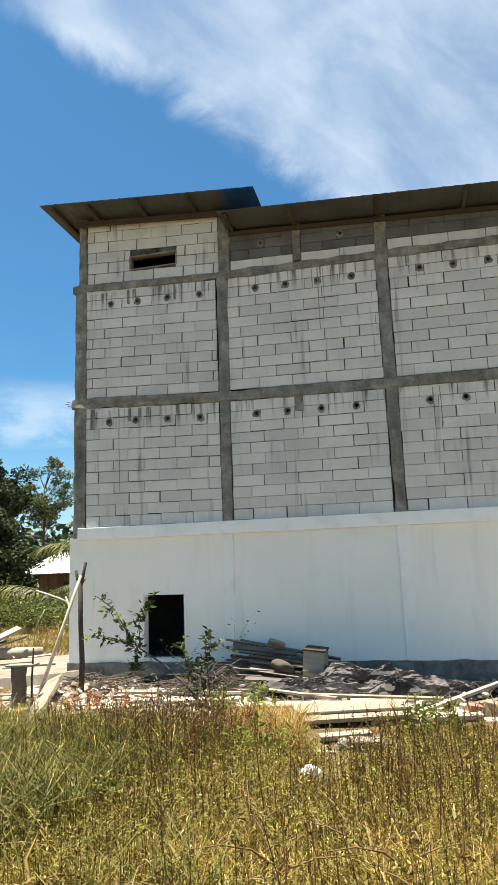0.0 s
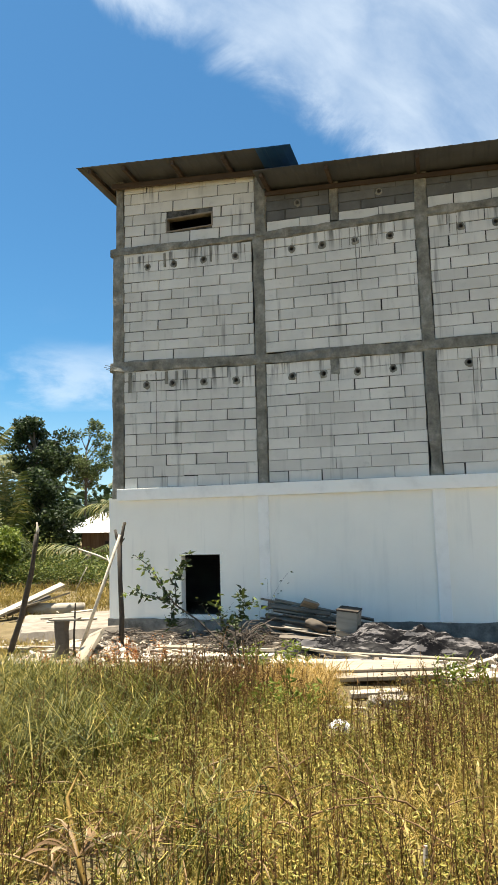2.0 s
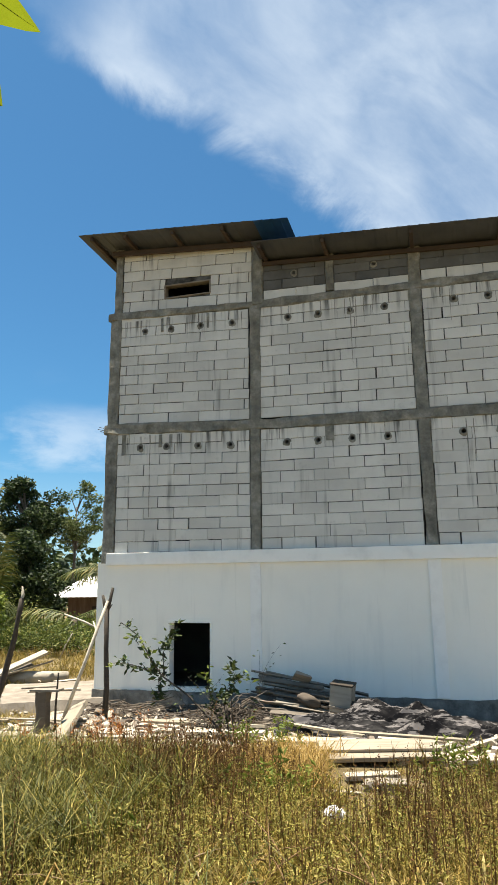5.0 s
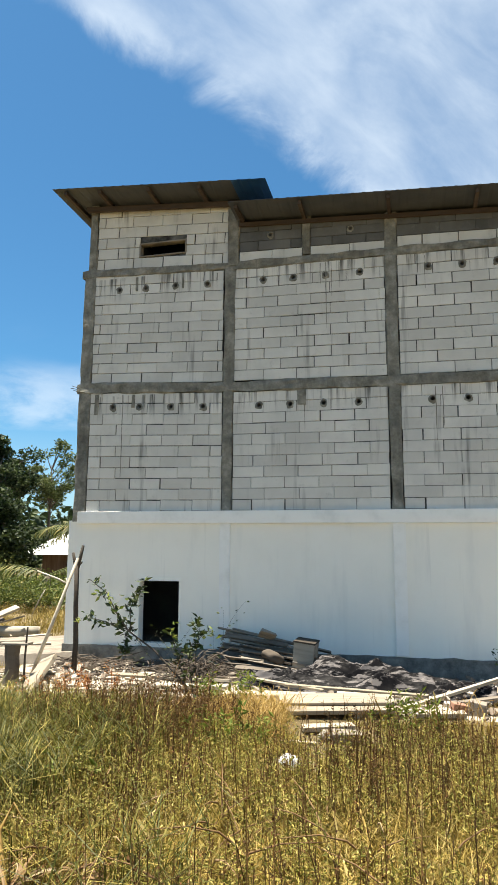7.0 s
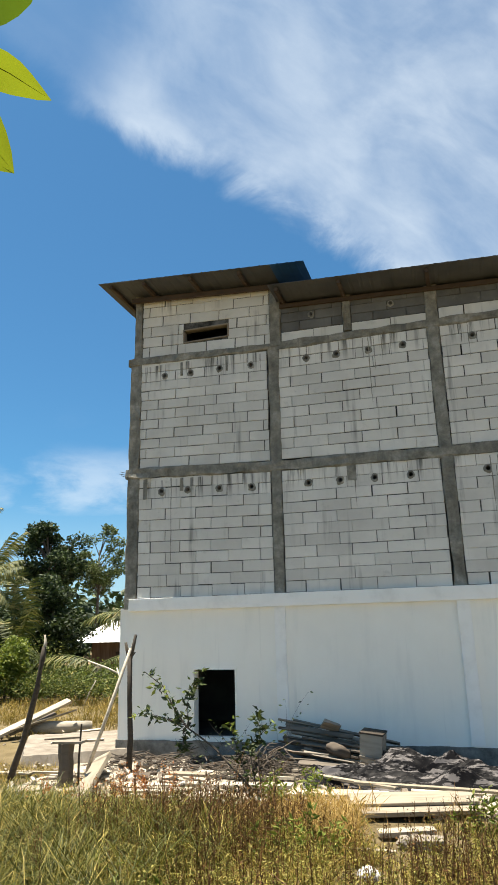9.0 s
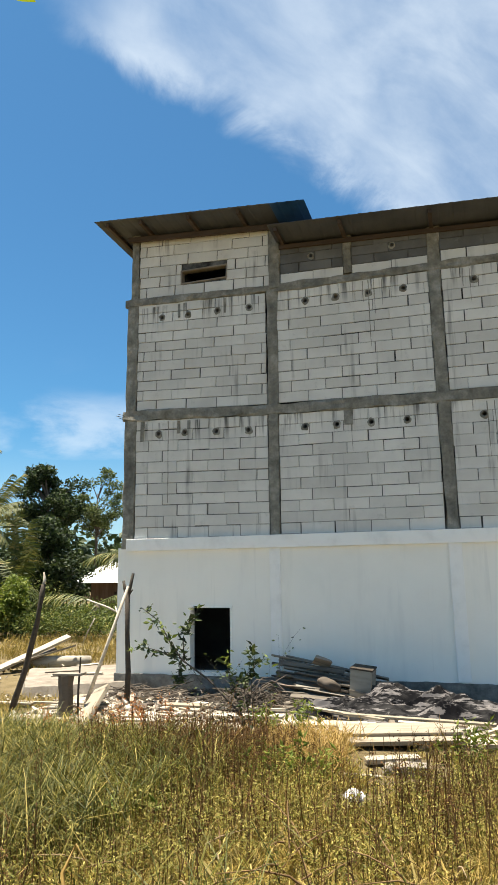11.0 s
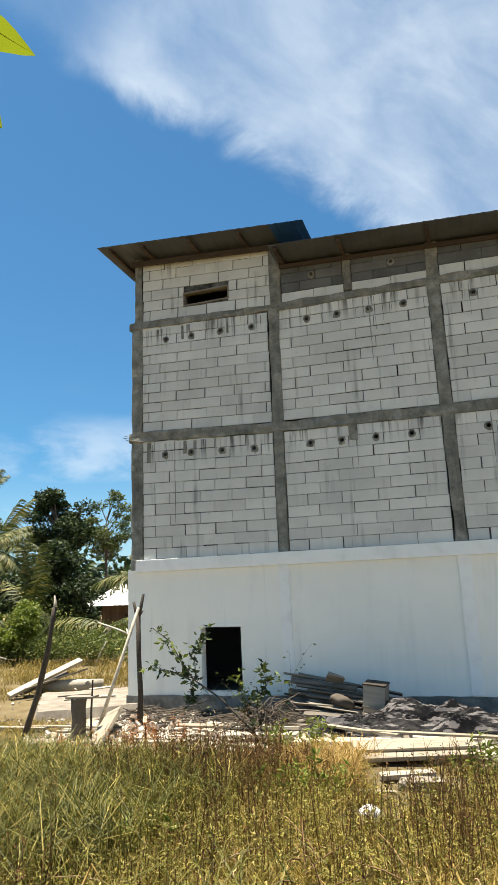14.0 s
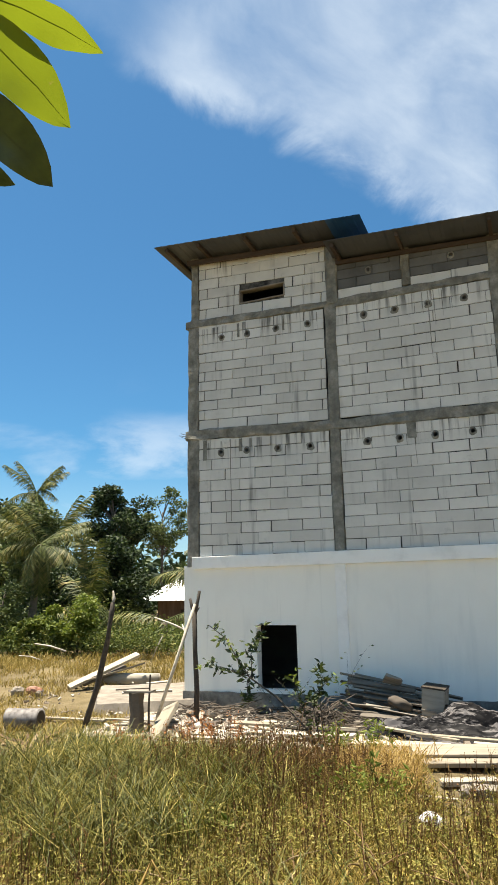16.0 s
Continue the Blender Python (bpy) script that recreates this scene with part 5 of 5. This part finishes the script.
plank((0.42, -1.25, 0.44), (1.5, -3.95, 0.29), 0.24, 0.07, M_PLANK, "thick pale plank propped on rubble", P, 25)
plank((0.45, -3.2, 0.27), (1.15, -2.6, 0.33), 0.13, 0.04, M_PLANK, L1, P, 3)
plank((0.3, -3.0, 0.24), (0.95, -2.75, 0.24), 0.1, 0.035, M_PLANK, L1, P)
plank((-2.1, -1.72, 0.24), (-0.6, -1.68, 0.24), 0.10, 0.03, M_PLANK, L1, P)
plank((-0.9, -1.62, 0.25), (1.0, -1.5, 0.25), 0.06, 0.03, M_PLANK, L1, P)
plank((-1.5, 0.2, 0.385), (-0.7, 0.75, 0.39), 0.09, 0.025, M_PLANK, "pale board lying on the slab", P)
plank((-1.9, 0.6, 0.385), (-1.3, 0.9, 0.39), 0.06, 0.025, M_GREYWOOD, "grey batten lying on the slab", P)
plank((-3.7, 1.45, 0.27), (-2.72, 2.75, 0.88), 0.24, 0.05, M_PLANK, "pale boards stacked beside a log", P, 12)
plank((-3.3, 1.45, 0.4), (-2.4, 2.5, 0.7), 0.12, 0.04, M_PLANK, "pale boards stacked beside a log", P, -8)
plank((-3.6, 1.8, 0.3), (-3.0, 2.6, 0.62), 0.26, 0.05, M_GREYWOOD, "grey board in the timber stack", P, 10)
plank((-3.9, 1.9, 0.28), (-3.0, 2.5, 0.42), 0.16, 0.05, M_GREYWOOD, "grey board in the timber stack", P, 5)
plank((-2.0, 2.0, 0.32), (-1.8, 2.6, 0.3), 0.16, 0.05, M_PLANK, L1, P)
tagged(part("log", tube([(-3.5, 2.25, 0.33), (-2.9, 2.45, 0.345), (-2.12, 2.7, 0.335)], [0.14, 0.135, 0.13], 12), M_LOG, smooth=True), "pale peeled log lying by boards", "log")
for i, (x, y, s) in enumerate(((-4.4, 0.6, 0.16), (-4.05, 0.72, 0.18), (-3.75, 0.5, 0.09))):
    boulder("stone", pose(x, y, 0.26, 0, 0, i * 40), (s, s * 0.8, s * 0.7), M_SLAB if i != 1 else M_BRICK, "pale stone at the yard's edge", "stone", 20.0 + i)
drum = thing("tin_drum", pose(-1.62, -2.4, 0.34, 0, 90, 12), "dented grey tin drum lying in grass", "drum")
part("shell", tube([(0, 0, -0.28), (0, 0, -0.26), (0, 0, 0.0), (0, 0, 0.26), (0, 0, 0.28)], [0.165, 0.16, 0.155, 0.16, 0.165], 16), M_DRUM, drum, smooth=True)
# no real hollow: a dark disc paints the shade inside the drum
part("mouth", tube([(0, 0, 0.275), (0, 0, 0.285)], [0.13, 0.13], 16), M_BARK, drum, "dark disc standing in for the shaded hollow")

# ---- shrub before the doorway ----


def branchy(bm, a, d, length, r, depth, ends, spread=0.6):
    """Recursive twigs; collects points for leaves."""
    pts, p, dd = [Vector(a)], Vector(a), Vector(d).normalized()
    for i in range(4):
        dd = (dd + Vector((rnd.gauss(0, 0.12), rnd.gauss(0, 0.12), rnd.gauss(0.04, 0.08)))).normalized()
        p = p + dd * length / 4
        pts.append(p.copy())
        if depth <= 1:
            ends.append(p.copy())
    add_tube(bm, pts, [r * (1 - 0.13 * i) for i in range(5)], 5, False)
    if depth:
        for i in range(3):
            q = pts[rnd.choice((2, 3, 4))]
            nd = dd + Vector((rnd.gauss(0, spread), rnd.gauss(0, spread), rnd.gauss(0.15, spread * 0.6)))
            branchy(bm, q, nd, length * rnd.uniform(0.5, 0.75), r * 0.55, depth - 1, ends, spread)


def leaf_cloud(ends, per, spread, size):
    e = np.array([tuple(v) for v in ends])
    at = np.repeat(e, per, 0) + rng.normal(size=(len(e) * per, 3)) * spread
    return leaves(at, rng.uniform(0.6, 1.3, len(at)) * size)


shrub = thing("shrub", pose(0, 0, 0), "dark twiggy shrub with sparse green leaves before a doorway", "shrub")
bm, ends, bright = bmesh.new(), [], []
SY = -3.6
for pts, radius, leafy, lit in (
        (((3.78, 0.15), (3.56, 0.64), (3.15, 0.99), (2.83, 1.21), (2.66, 1.42), (2.5, 1.66), (2.28, 1.82)), 0.014, 4, 4),
        (((2.83, 1.21), (2.66, 1.27), (2.42, 1.33), (2.16, 1.34)), 0.007, 1, 3),
        (((2.83, 1.21), (2.81, 1.47), (2.88, 1.62), (3.0, 1.78)), 0.007, 1, 9),
        (((2.79, 1.2), (2.78, 1.05), (2.79, 0.9)), 0.004, 1, 9),
        (((3.7, 0.25), (3.5, 0.8), (3.42, 1.05), (3.36, 1.24)), 0.008, 1, 3),
        (((3.74, 0.2), (3.6, 0.9), (3.66, 1.08), (3.84, 1.24)), 0.008, 1, 3),
        (((3.72, 0.2), (3.7, 0.95), (3.72, 1.2), (3.74, 1.4)), 0.006, 2, 9)):
    pts = [Vector((x, SY + rnd.uniform(-0.06, 0.06), z)) for x, z in pts]
    add_tube(bm, pts, [radius * (1 - 0.75 * i / len(pts)) for i in range(len(pts))], 6)
    for i, (a, b) in enumerate(zip(pts, pts[1:])):
        if i < leafy - 1:
            continue
        for f in (0.15, 0.45, 0.75, 1.0):
            q = a.lerp(b, f)
            o = Vector((rnd.gauss(0, 0.035), rnd.gauss(0, 0.04), rnd.gauss(0, 0.035)))
            add_tube(bm, [q, q + o], [0.003, 0.002], 4, False)
            # sort twig points into sunlit leaves and dark silhouetted ones
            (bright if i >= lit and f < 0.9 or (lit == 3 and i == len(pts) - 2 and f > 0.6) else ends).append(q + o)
low_ends = []
for i in range(4):
    branchy(bm, (rnd.uniform(3.1, 3.9), rnd.uniform(-3.9, -3.4), 0.15), (rnd.gauss(0, 0.35), rnd.gauss(0, 0.3), 1), rnd.uniform(0.45, 0.75), 0.006, 2, low_ends, 0.5)
part("branchwork", bm, M_BARK, shrub)
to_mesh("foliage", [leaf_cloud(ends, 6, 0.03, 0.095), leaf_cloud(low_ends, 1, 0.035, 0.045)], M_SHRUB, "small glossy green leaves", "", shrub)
# sunlit leaves of the same shrub, their light painted as a brighter green
to_mesh("young_foliage", [leaf_cloud(bright, 5, 0.03, 0.09)], M_FRESH, "leaves coloured bright as if sunlit", "", shrub)
bm, ends = bmesh.new(), []
twig = thing("dry_bush", pose(0, 0, 0), "bare brown twiggy bush in the grass", "shrub")
for i in range(26):
    branchy(bm, (rnd.uniform(2.7, 3.9), rnd.uniform(-5.0, -4.0), 0.15), (rnd.gauss(0, 0.25), rnd.gauss(0, 0.25), 1), rnd.uniform(0.35, 0.6), 0.007, 1, ends, 0.4)
part("branchwork", bm, M_STALK, twig)
to_mesh("foliage", [leaf_cloud(ends, 2, 0.03, 0.035)], M_SEED, "dry brown leaves", "", twig)

# ---- sapling whose broad leaves hang into the picture ----
sapling = thing("sapling", pose(4.45, -11.05, 0.2), "young tree with broad yellow-green backlit leaves", "tree")
part("trunk", tube([(0, 0, -0.1), (0.03, 0.02, 1.2), (0.1, 0.08, 2.4), (0.2, 0.12, 3.5)], [0.03, 0.026, 0.02, 0.012], 8), M_TRUNK, sapling, smooth=True)
part("branch", tube([(0.15, 0.1, 2.95), (0.45, 0.2, 3.1), (0.68, 0.28, 3.12), (0.8, 0.34, 3.05)], [0.012, 0.010, 0.008, 0.005], 6), M_TRUNK, sapling, smooth=True)


def broad_leaf(base, tip_, width, normal, droop=0.1, sweep=0.0, shaded=False):
    """One broad leaf from base to tip, folded along its midrib, with wavy edges."""
    base, tip_, normal = Vector(base), Vector(tip_), Vector(normal).normalized()
    d = tip_ - base
    L = d.length
    d.normalize()
    s = d.cross(normal).normalized()
    nn = s.cross(d)
    bm = bmesh.new()
    rows = []
    N = 14
    bow = lambda f: nn * (droop * L * (f - f * f)) + s * (sweep * L * (f - f * f))
    for i in range(N + 1):
        f = i / N
        c = base + d * L * f + bow(f)
        w = width * 0.58 * (max(0.0, math.sin(math.pi * f ** 1.35)) ** 0.7 + 0.012)
        row = []
        for g in (-1, -0.5, 0, 0.5, 1):
            wav = 0.006 * math.sin(f * 17 + g * 2) * abs(g)
            row.append(bm.verts.new(c + s * w * g + nn * (0.22 * w * abs(g) + wav)))
        rows.append(row)
    for a, b in zip(rows, rows[1:]):
        for j in range(4):
            bm.faces.new((a[j], a[j + 1], b[j + 1], b[j]))
    inv = sapling.matrix_basis.inverted()
    for v in bm.verts:
        v.co = inv @ v.co
    # leaves hanging in others' shade take the darkened copy
    ob = part("leaf", bm, M_BROAD_SHADED if shaded else M_BROAD, sapling, "broad leaf coloured dark as if shaded" if shaded else "", smooth=True)
    rib = bmesh.new()
    add_tube(rib, [inv @ (base + d * L * f + bow(f) - nn * 0.001) for f in (-0.12, 0, 0.25, 0.5, 0.75, 0.96)], [0.002, 0.0015, 0.0013, 0.0011, 0.0008, 0.0004], 5)
    part("midrib", rib, M_VEIN, ob, smooth=True)


OPEN = Vector((0.42, -0.55, -0.72))
for base, tip_, w, nrm, sweep, shaded in (((5.235, -10.80, 3.33), (5.464, -10.581, 3.263), 0.066, OPEN + Vector((0, 0.3, -0.5)), -0.25, False), ((5.19, -10.80, 3.33), (5.382, -10.57, 3.125), 0.098, OPEN, -0.25, False),
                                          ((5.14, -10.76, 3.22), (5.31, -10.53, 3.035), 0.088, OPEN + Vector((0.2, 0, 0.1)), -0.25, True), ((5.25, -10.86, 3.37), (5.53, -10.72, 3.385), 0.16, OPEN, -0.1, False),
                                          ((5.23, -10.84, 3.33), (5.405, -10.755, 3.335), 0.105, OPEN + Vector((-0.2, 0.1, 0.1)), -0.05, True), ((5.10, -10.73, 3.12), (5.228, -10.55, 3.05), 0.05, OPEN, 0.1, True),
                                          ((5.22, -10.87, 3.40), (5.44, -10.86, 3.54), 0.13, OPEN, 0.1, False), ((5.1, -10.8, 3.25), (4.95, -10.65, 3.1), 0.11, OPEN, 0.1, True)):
    broad_leaf(base, tip_, w, nrm, 0.1, sweep, shaded)
for i in range(7):
    a = i * 0.9
    b = Vector((4.65, -10.93, 3.55))
    broad_leaf(b + Vector((math.cos(a), math.sin(a), 0)) * 0.06, b + Vector((math.cos(a) * 0.26, math.sin(a) * 0.26, rnd.uniform(-0.1, 0.1))), 0.11, (0, 0, 1))

# ---- trees and huts behind the yard ----


def tree(base, h, crown, trunk_r, leaf_mat, label, size=0.22, count=9000, lobes=22, seed=0):
    """Tapered trunk, limbs to each lobe of the crown, and a crown of many small leaves in ragged lobes."""
    r_ = random.Random(seed)
    b = Vector(base)
    th = thing("tree", Matrix.Translation(b), label, "tree", "trees behind the yard")
    top = Vector((r_.uniform(-0.3, 0.3), r_.uniform(-0.3, 0.3), h * 0.8))
    part("trunk", tube([(0, 0, -0.2), top * 0.3, top * 0.65, top], [trunk_r, trunk_r * 0.8, trunk_r * 0.55, trunk_r * 0.2], 8), M_TRUNK, th, smooth=True)
    at, limbs = [], bmesh.new()
    for i in range(lobes):
        f = r_.uniform(0, 1)
        a = r_.uniform(0, 2 * math.pi)
        z = h * lerp(crown[0], 1.0, f)
        rad = crown[1] * (math.sin(math.pi * (0.18 + 0.72 * f)) ** 0.8) * r_.uniform(0.35, 1.0)
        c = Vector((math.cos(a) * rad, math.sin(a) * rad, z - 0.4))
        s = top * min(0.95, max(0.25, (z - rad * 0.7) / top.z * 0.9))
        add_tube(limbs, [s, s.lerp(c, 0.55) + Vector((0, 0, 0.15)), c], [trunk_r * 0.28, trunk_r * 0.16, trunk_r * 0.05], 5, False)
        m = count // lobes
        q = rng.normal(size=(m, 3))
        q /= np.linalg.norm(q, axis=1)[:, None]
        q *= (rng.uniform(0.15, 1, m) ** 0.5)[:, None] * np.array([1.0, 1.0, 0.62]) * crown[2] * r_.uniform(0.6, 1.15)
        keep = patchiness(q[:, :2] * 1.0 + np.array([i * 3.1, q[0, 2]]), 1.6, i) > -0.25
        at.append((q + np.array(c))[keep])
    part("branchwork", limbs, M_TRUNK, th)
    at = np.concatenate(at)
    to_mesh("crown", [leaves(at, rng.uniform(0.6, 1.4, len(at)) * size, 0.1, 0.55)], leaf_mat, "ragged leafy crown", "", th)
    return th


FROND = {}


def frond_mesh(L, droop, key):
    if key in FROND:
        return FROND[key]
    bm = bmesh.new()
    pts = []
    for i in range(11):
        f = i / 10
        pts.append(Vector((L * (f - 0.22 * droop * f * f), 0, L * (0.55 * f * (1 - 0.35 * droop) - droop * 0.75 * f * f))))
    add_tube(bm, pts, [0.035 * (1 - 0.85 * i / 10) for i in range(11)], 5, False)
    for i in range(46):
        f = 0.12 + 0.88 * i / 45
        j = min(9, int(f * 10))
        c = pts[j].lerp(pts[j + 1], f * 10 - j)
        d = (pts[j + 1] - pts[j]).normalized()
        ll = L * 0.27 * (math.sin(math.pi * (0.12 + 0.8 * f)) ** 0.7) * rnd.uniform(0.8, 1.1)
        for sgn in (-1, 1):
            if rnd.random() < 0.12:
                continue
            o = (Vector((0, sgn, 0)) * 0.8 + d * rnd.uniform(0.3, 0.8) + Vector((0, 0, -0.35 - 0.8 * rnd.random()))).normalized()
            wv = d * 0.022 * L / 3
            e = c + o * ll * 0.55
            t_ = e + (o + Vector((rnd.gauss(0, 0.25), rnd.gauss(0, 0.25), -0.9))).normalized() * ll * rnd.uniform(0.35, 0.6)
            v = [bm.verts.new(q) for q in (c - wv, c + wv, e + wv, e - wv, t_)]
            bm.faces.new((v[0], v[1], v[2], v[3]))
            bm.faces.new((v[3], v[2], v[4]))
    FROND[key] = mesh_of("frond", bm, M_PALM)
    return FROND[key]


def palm(base, h, L, n, label, lean=(0.3, 0.2), seed=0, sag=0):
    r_ = random.Random(seed)
    th = thing("coconut_palm", Matrix.Translation(base), label, "palm", "palms behind the yard")
    top = Vector((lean[0], lean[1], h))
    part("trunk", tube([(0, 0, -0.2), (lean[0] * 0.2, lean[1] * 0.2, h * 0.35), (lean[0] * 0.55, lean[1] * 0.55, h * 0.7), top], [0.2, 0.15, 0.13, 0.12], 9), M_TRUNK, th, smooth=True)
    for i in range(n):
        kd = i % 4
        a = i * 137.5 + r_.uniform(-15, 15)
        tilt = (-30, 0, 28, 52)[kd] + sag + r_.uniform(-14, 14)
        part("frond", frond_mesh(L, (0.35, 0.6, 0.85, 1.0)[kd], (round(L, 1), kd)), None, th, at=Matrix.Translation(top) @ pose(0, 0, 0, 0, tilt, a) @ Matrix.Diagonal((*(r_.uniform(0.85, 1.1),) * 3, 1)))
    return th


palm((-21.9, 21.0, 0.2), 8.3, 2.7, 19, "tall coconut palm with ragged drooping fronds", (0.3, 0.2), 1)
palm((-12.1, 10.0, 0.2), 4.1, 2.25, 30, "coconut palm with yellowing drooping fronds", (0.3, 0.0), 2, 16)
palm((-11.4, 12.5, 0.2), 1.5, 3.3, 12, "low young coconut palm with upright fronds", (0.1, 0.1), 3, -38)
palm((-15.5, 15.0, 0.2), 4.6, 3.0, 15, "coconut palm half hidden in trees", (0.4, 0.0), 4)
low_palm = palm((-6.75, 11.0, 0.2), 1.05, 1.5, 4, "low young palm with a long arching yellow frond", (0.0, 0.0), 5, 20)
part("frond", frond_mesh(3.2, 0.6, (3.2, 1)), None, low_palm, at=pose(-0.05, 0, 1.1, 0, 0, 180))
side_palm = palm((-6.2, 14.0, 0.2), 2.5, 2.0, 6, "palm beside the building with drooping fronds", (0.0, 0.0), 7, 10)
part("frond", frond_mesh(3.5, 0.6, (3.5, 1)), None, side_palm, at=pose(0, 0, 2.55, 0, -4, 178))
part("frond", frond_mesh(3.5, 0.85, (3.5, 2)), None, side_palm, at=pose(0, 0, 2.5, 0, -14, 160))
palm((-8.4, 26.5, 0.2), 3.2, 2.8, 12, "palm behind the hut with drooping fronds", (0.0, 0.0), 6)
tree((-18.2, 24.5, 0.2), 9.1, (0.64, 2.2, 0.78), 0.24, M_TREE, "broad dark green tree with domed ragged crown", 0.2, 15000, 40, 11)
tree((-17.0, 28.5, 0.2), 9.5, (0.56, 2.1, 0.62), 0.15, M_TREE_LIGHT, "slender tree with thin airy light-green crown", 0.17, 7000, 34, 12)
tree((-14.6, 20.0, 0.2), 5.3, (0.3, 1.7, 0.8), 0.18, M_TREE, "dense dark green tree behind the yard", 0.2, 13000, 34, 13)
tree((-16.9, 15.5, 0.2), 6.7, (0.3, 2.1, 0.9), 0.18, M_TREE_LIGHT, "olive-green bushy tree beside palms", 0.19, 11000, 32, 21)
tree((-13.6, 13.6, 0.2), 3.4, (0.1, 1.6, 0.8), 0.12, M_TREE, "dark green bushy tree below palms", 0.2, 6500, 18, 22)
tree((-20.6, 17.5, 0.2), 6.3, (0.2, 2.9, 1.3), 0.22, M_TREE_LIGHT, "dense olive-green tree behind palms", 0.24, 13000, 28, 14)
tree((-24.5, 21.0, 0.2), 8.2, (0.25, 3.2, 1.4), 0.25, M_TREE, "tall dark green tree at the yard's edge", 0.26, 11000, 26, 15)
tree((-11.5, 30.0, 0.2), 5.6, (0.3, 2.4, 1.1), 0.2, M_TREE, "dark green tree behind the hut", 0.24, 9000, 22, 16)
tree((-9.3, 9.2, 0.2), 2.35, (0.5, 1.05, 0.42), 0.05, M_FRESH, "bushy bright green young tree", 0.14, 5200, 18, 17)
tree((-11.0, 8.8, 0.2), 1.7, (0.2, 0.8, 0.45), 0.05, M_FRESH, "bushy bright green young tree", 0.12, 3600, 14, 18)
tree((-12.9, 8.9, 0.2), 3.0, (0.15, 1.3, 0.7), 0.08, M_TREE_LIGHT, "olive-green bush beside a palm trunk", 0.16, 4200, 16, 23)
# undergrowth along the yard's far edge, and woods in the distance
at = []
for i in range(250):
    x, y = rng.uniform(-19, -2.2), rng.uniform(8.2, 16)
    r_, hgt = rng.uniform(0.35, 0.95), rng.uniform(0.5, 1.7) * (0.7 + 0.07 * (y - 8))
    if x > -8.6 - 0.5 * (y - 9):
        hgt = min(hgt, 0.8)
    q = rng.normal(size=(340, 3)) * np.array([r_, r_ * 0.7, hgt * 0.42]) * 0.62 + np.array([x, y, 0.3 + hgt * 0.55])
    at.append(q[q[:, 2] > 0.22])
at = np.concatenate(at)
to_mesh("undergrowth", [leaves(at, rng.uniform(0.6, 1.4, len(at)) * 0.11, 0.3, 0.45)], M_UNDER, "tangled green undergrowth along the yard edge", "bushes")
p = scatter(5200, -14, -1.0, 4.0, 9.5, 31, -0.15, 0.5, False)
n = len(p)
to_mesh("yard_grass", [blades(p, rng.uniform(0.12, 0.4, n), rng.uniform(0.012, 0.022, n), rng.uniform(0.1, 0.6, n), rng.uniform(0.1, 0.7, n))], M_GRASS, "dry yellow grass at the yard edge", "grass")
at = []
for i in range(330):
    x = rng.uniform(-110, 60)
    y = rng.uniform(42, 62) if x > -70 else rng.uniform(10, 62)
    s = rng.uniform(1.4, 2.6)
    q = rng.normal(size=(110, 3)) * np.array([s, s, s * 0.75]) * 0.7 + np.array([x, y, rng.uniform(0.8, 5.6)])
    at.append(q[q[:, 2] > 0.2])
at = np.concatenate(at)
to_mesh("far_woods", [leaves(at, rng.uniform(0.6, 1.4, len(at)) * 0.8, 0.2, 0.6)], M_TREE, "dark green woods in the distance", "woods")
# dead sticks leaning at the yard's edge
for a, b, r_ in (((-5.7, 8.5, 1.52), (-4.2, 8.5, 0.95), 0.035), ((-4.6, 8.4, 1.3), (-4.1, 8.2, 0.25), 0.03), ((-5.2, 8.2, 0.95), (-5.5, 8.0, 0.2), 0.025), ((-9.5, 7.2, 0.75), (-8.0, 6.9, 0.55), 0.03), ((-9.8, 6.8, 0.4), (-8.6, 6.5, 0.3), 0.025)):
    tagged(part("dead_branch", tube([a, Vector(a).lerp(Vector(b), 0.5) + Vector((0, 0, 0.04)), b], [r_ * 0.7, r_, r_ * 0.8], 6), M_LOG, smooth=True), "pale dead branch leaning in undergrowth", "branch", "dead branches")

# hut with a bright sheet roof
hut = thing("hut", pose(-11.6, 24.0, 0.2), "low brown hut with bright zinc sheet roof", "house")
part("wall", box(-2.4, 3.2, -1.1, 2.2, -0.1, 1.8), M_HUT, hut, "brown board wall")
# solid dark panels paint the unlit inside of window and door
part("window", box(-0.9, -0.3, -1.13, -1.05, 0.75, 1.25), M_BARK, hut, "dark panel standing in for a shaded window opening")
part("door", box(0.6, 1.3, -1.13, -1.05, 0.0, 1.4), M_BARK, hut, "dark panel standing in for a shaded doorway")
for y0, z0, y1, z1 in ((-1.7, 1.74, 0.55, 2.95), (2.8, 1.74, 0.55, 2.95)):
    bm = bmesh.new()
    n = 44
    rr = [[bm.verts.new((x, y, z + (0.012 if i % 2 else 0) + lift)) for i, x in enumerate(np.linspace(-3.4 if y == y0 else -2.1, 3.8, n))] for lift in (0, 0.012) for y, z in ((y0, z0), (y1, z1))]
    for a, b in ((0, 1), (2, 3), (0, 2), (1, 3)):
        for j in range(n - 1):
            bm.faces.new((rr[a][j], rr[a][j + 1], rr[b][j + 1], rr[b][j]))
    bmesh.ops.recalc_face_normals(bm, faces=bm.faces[:])
    part("roof", bm, M_ZINC, hut, "bright corrugated zinc sheet")
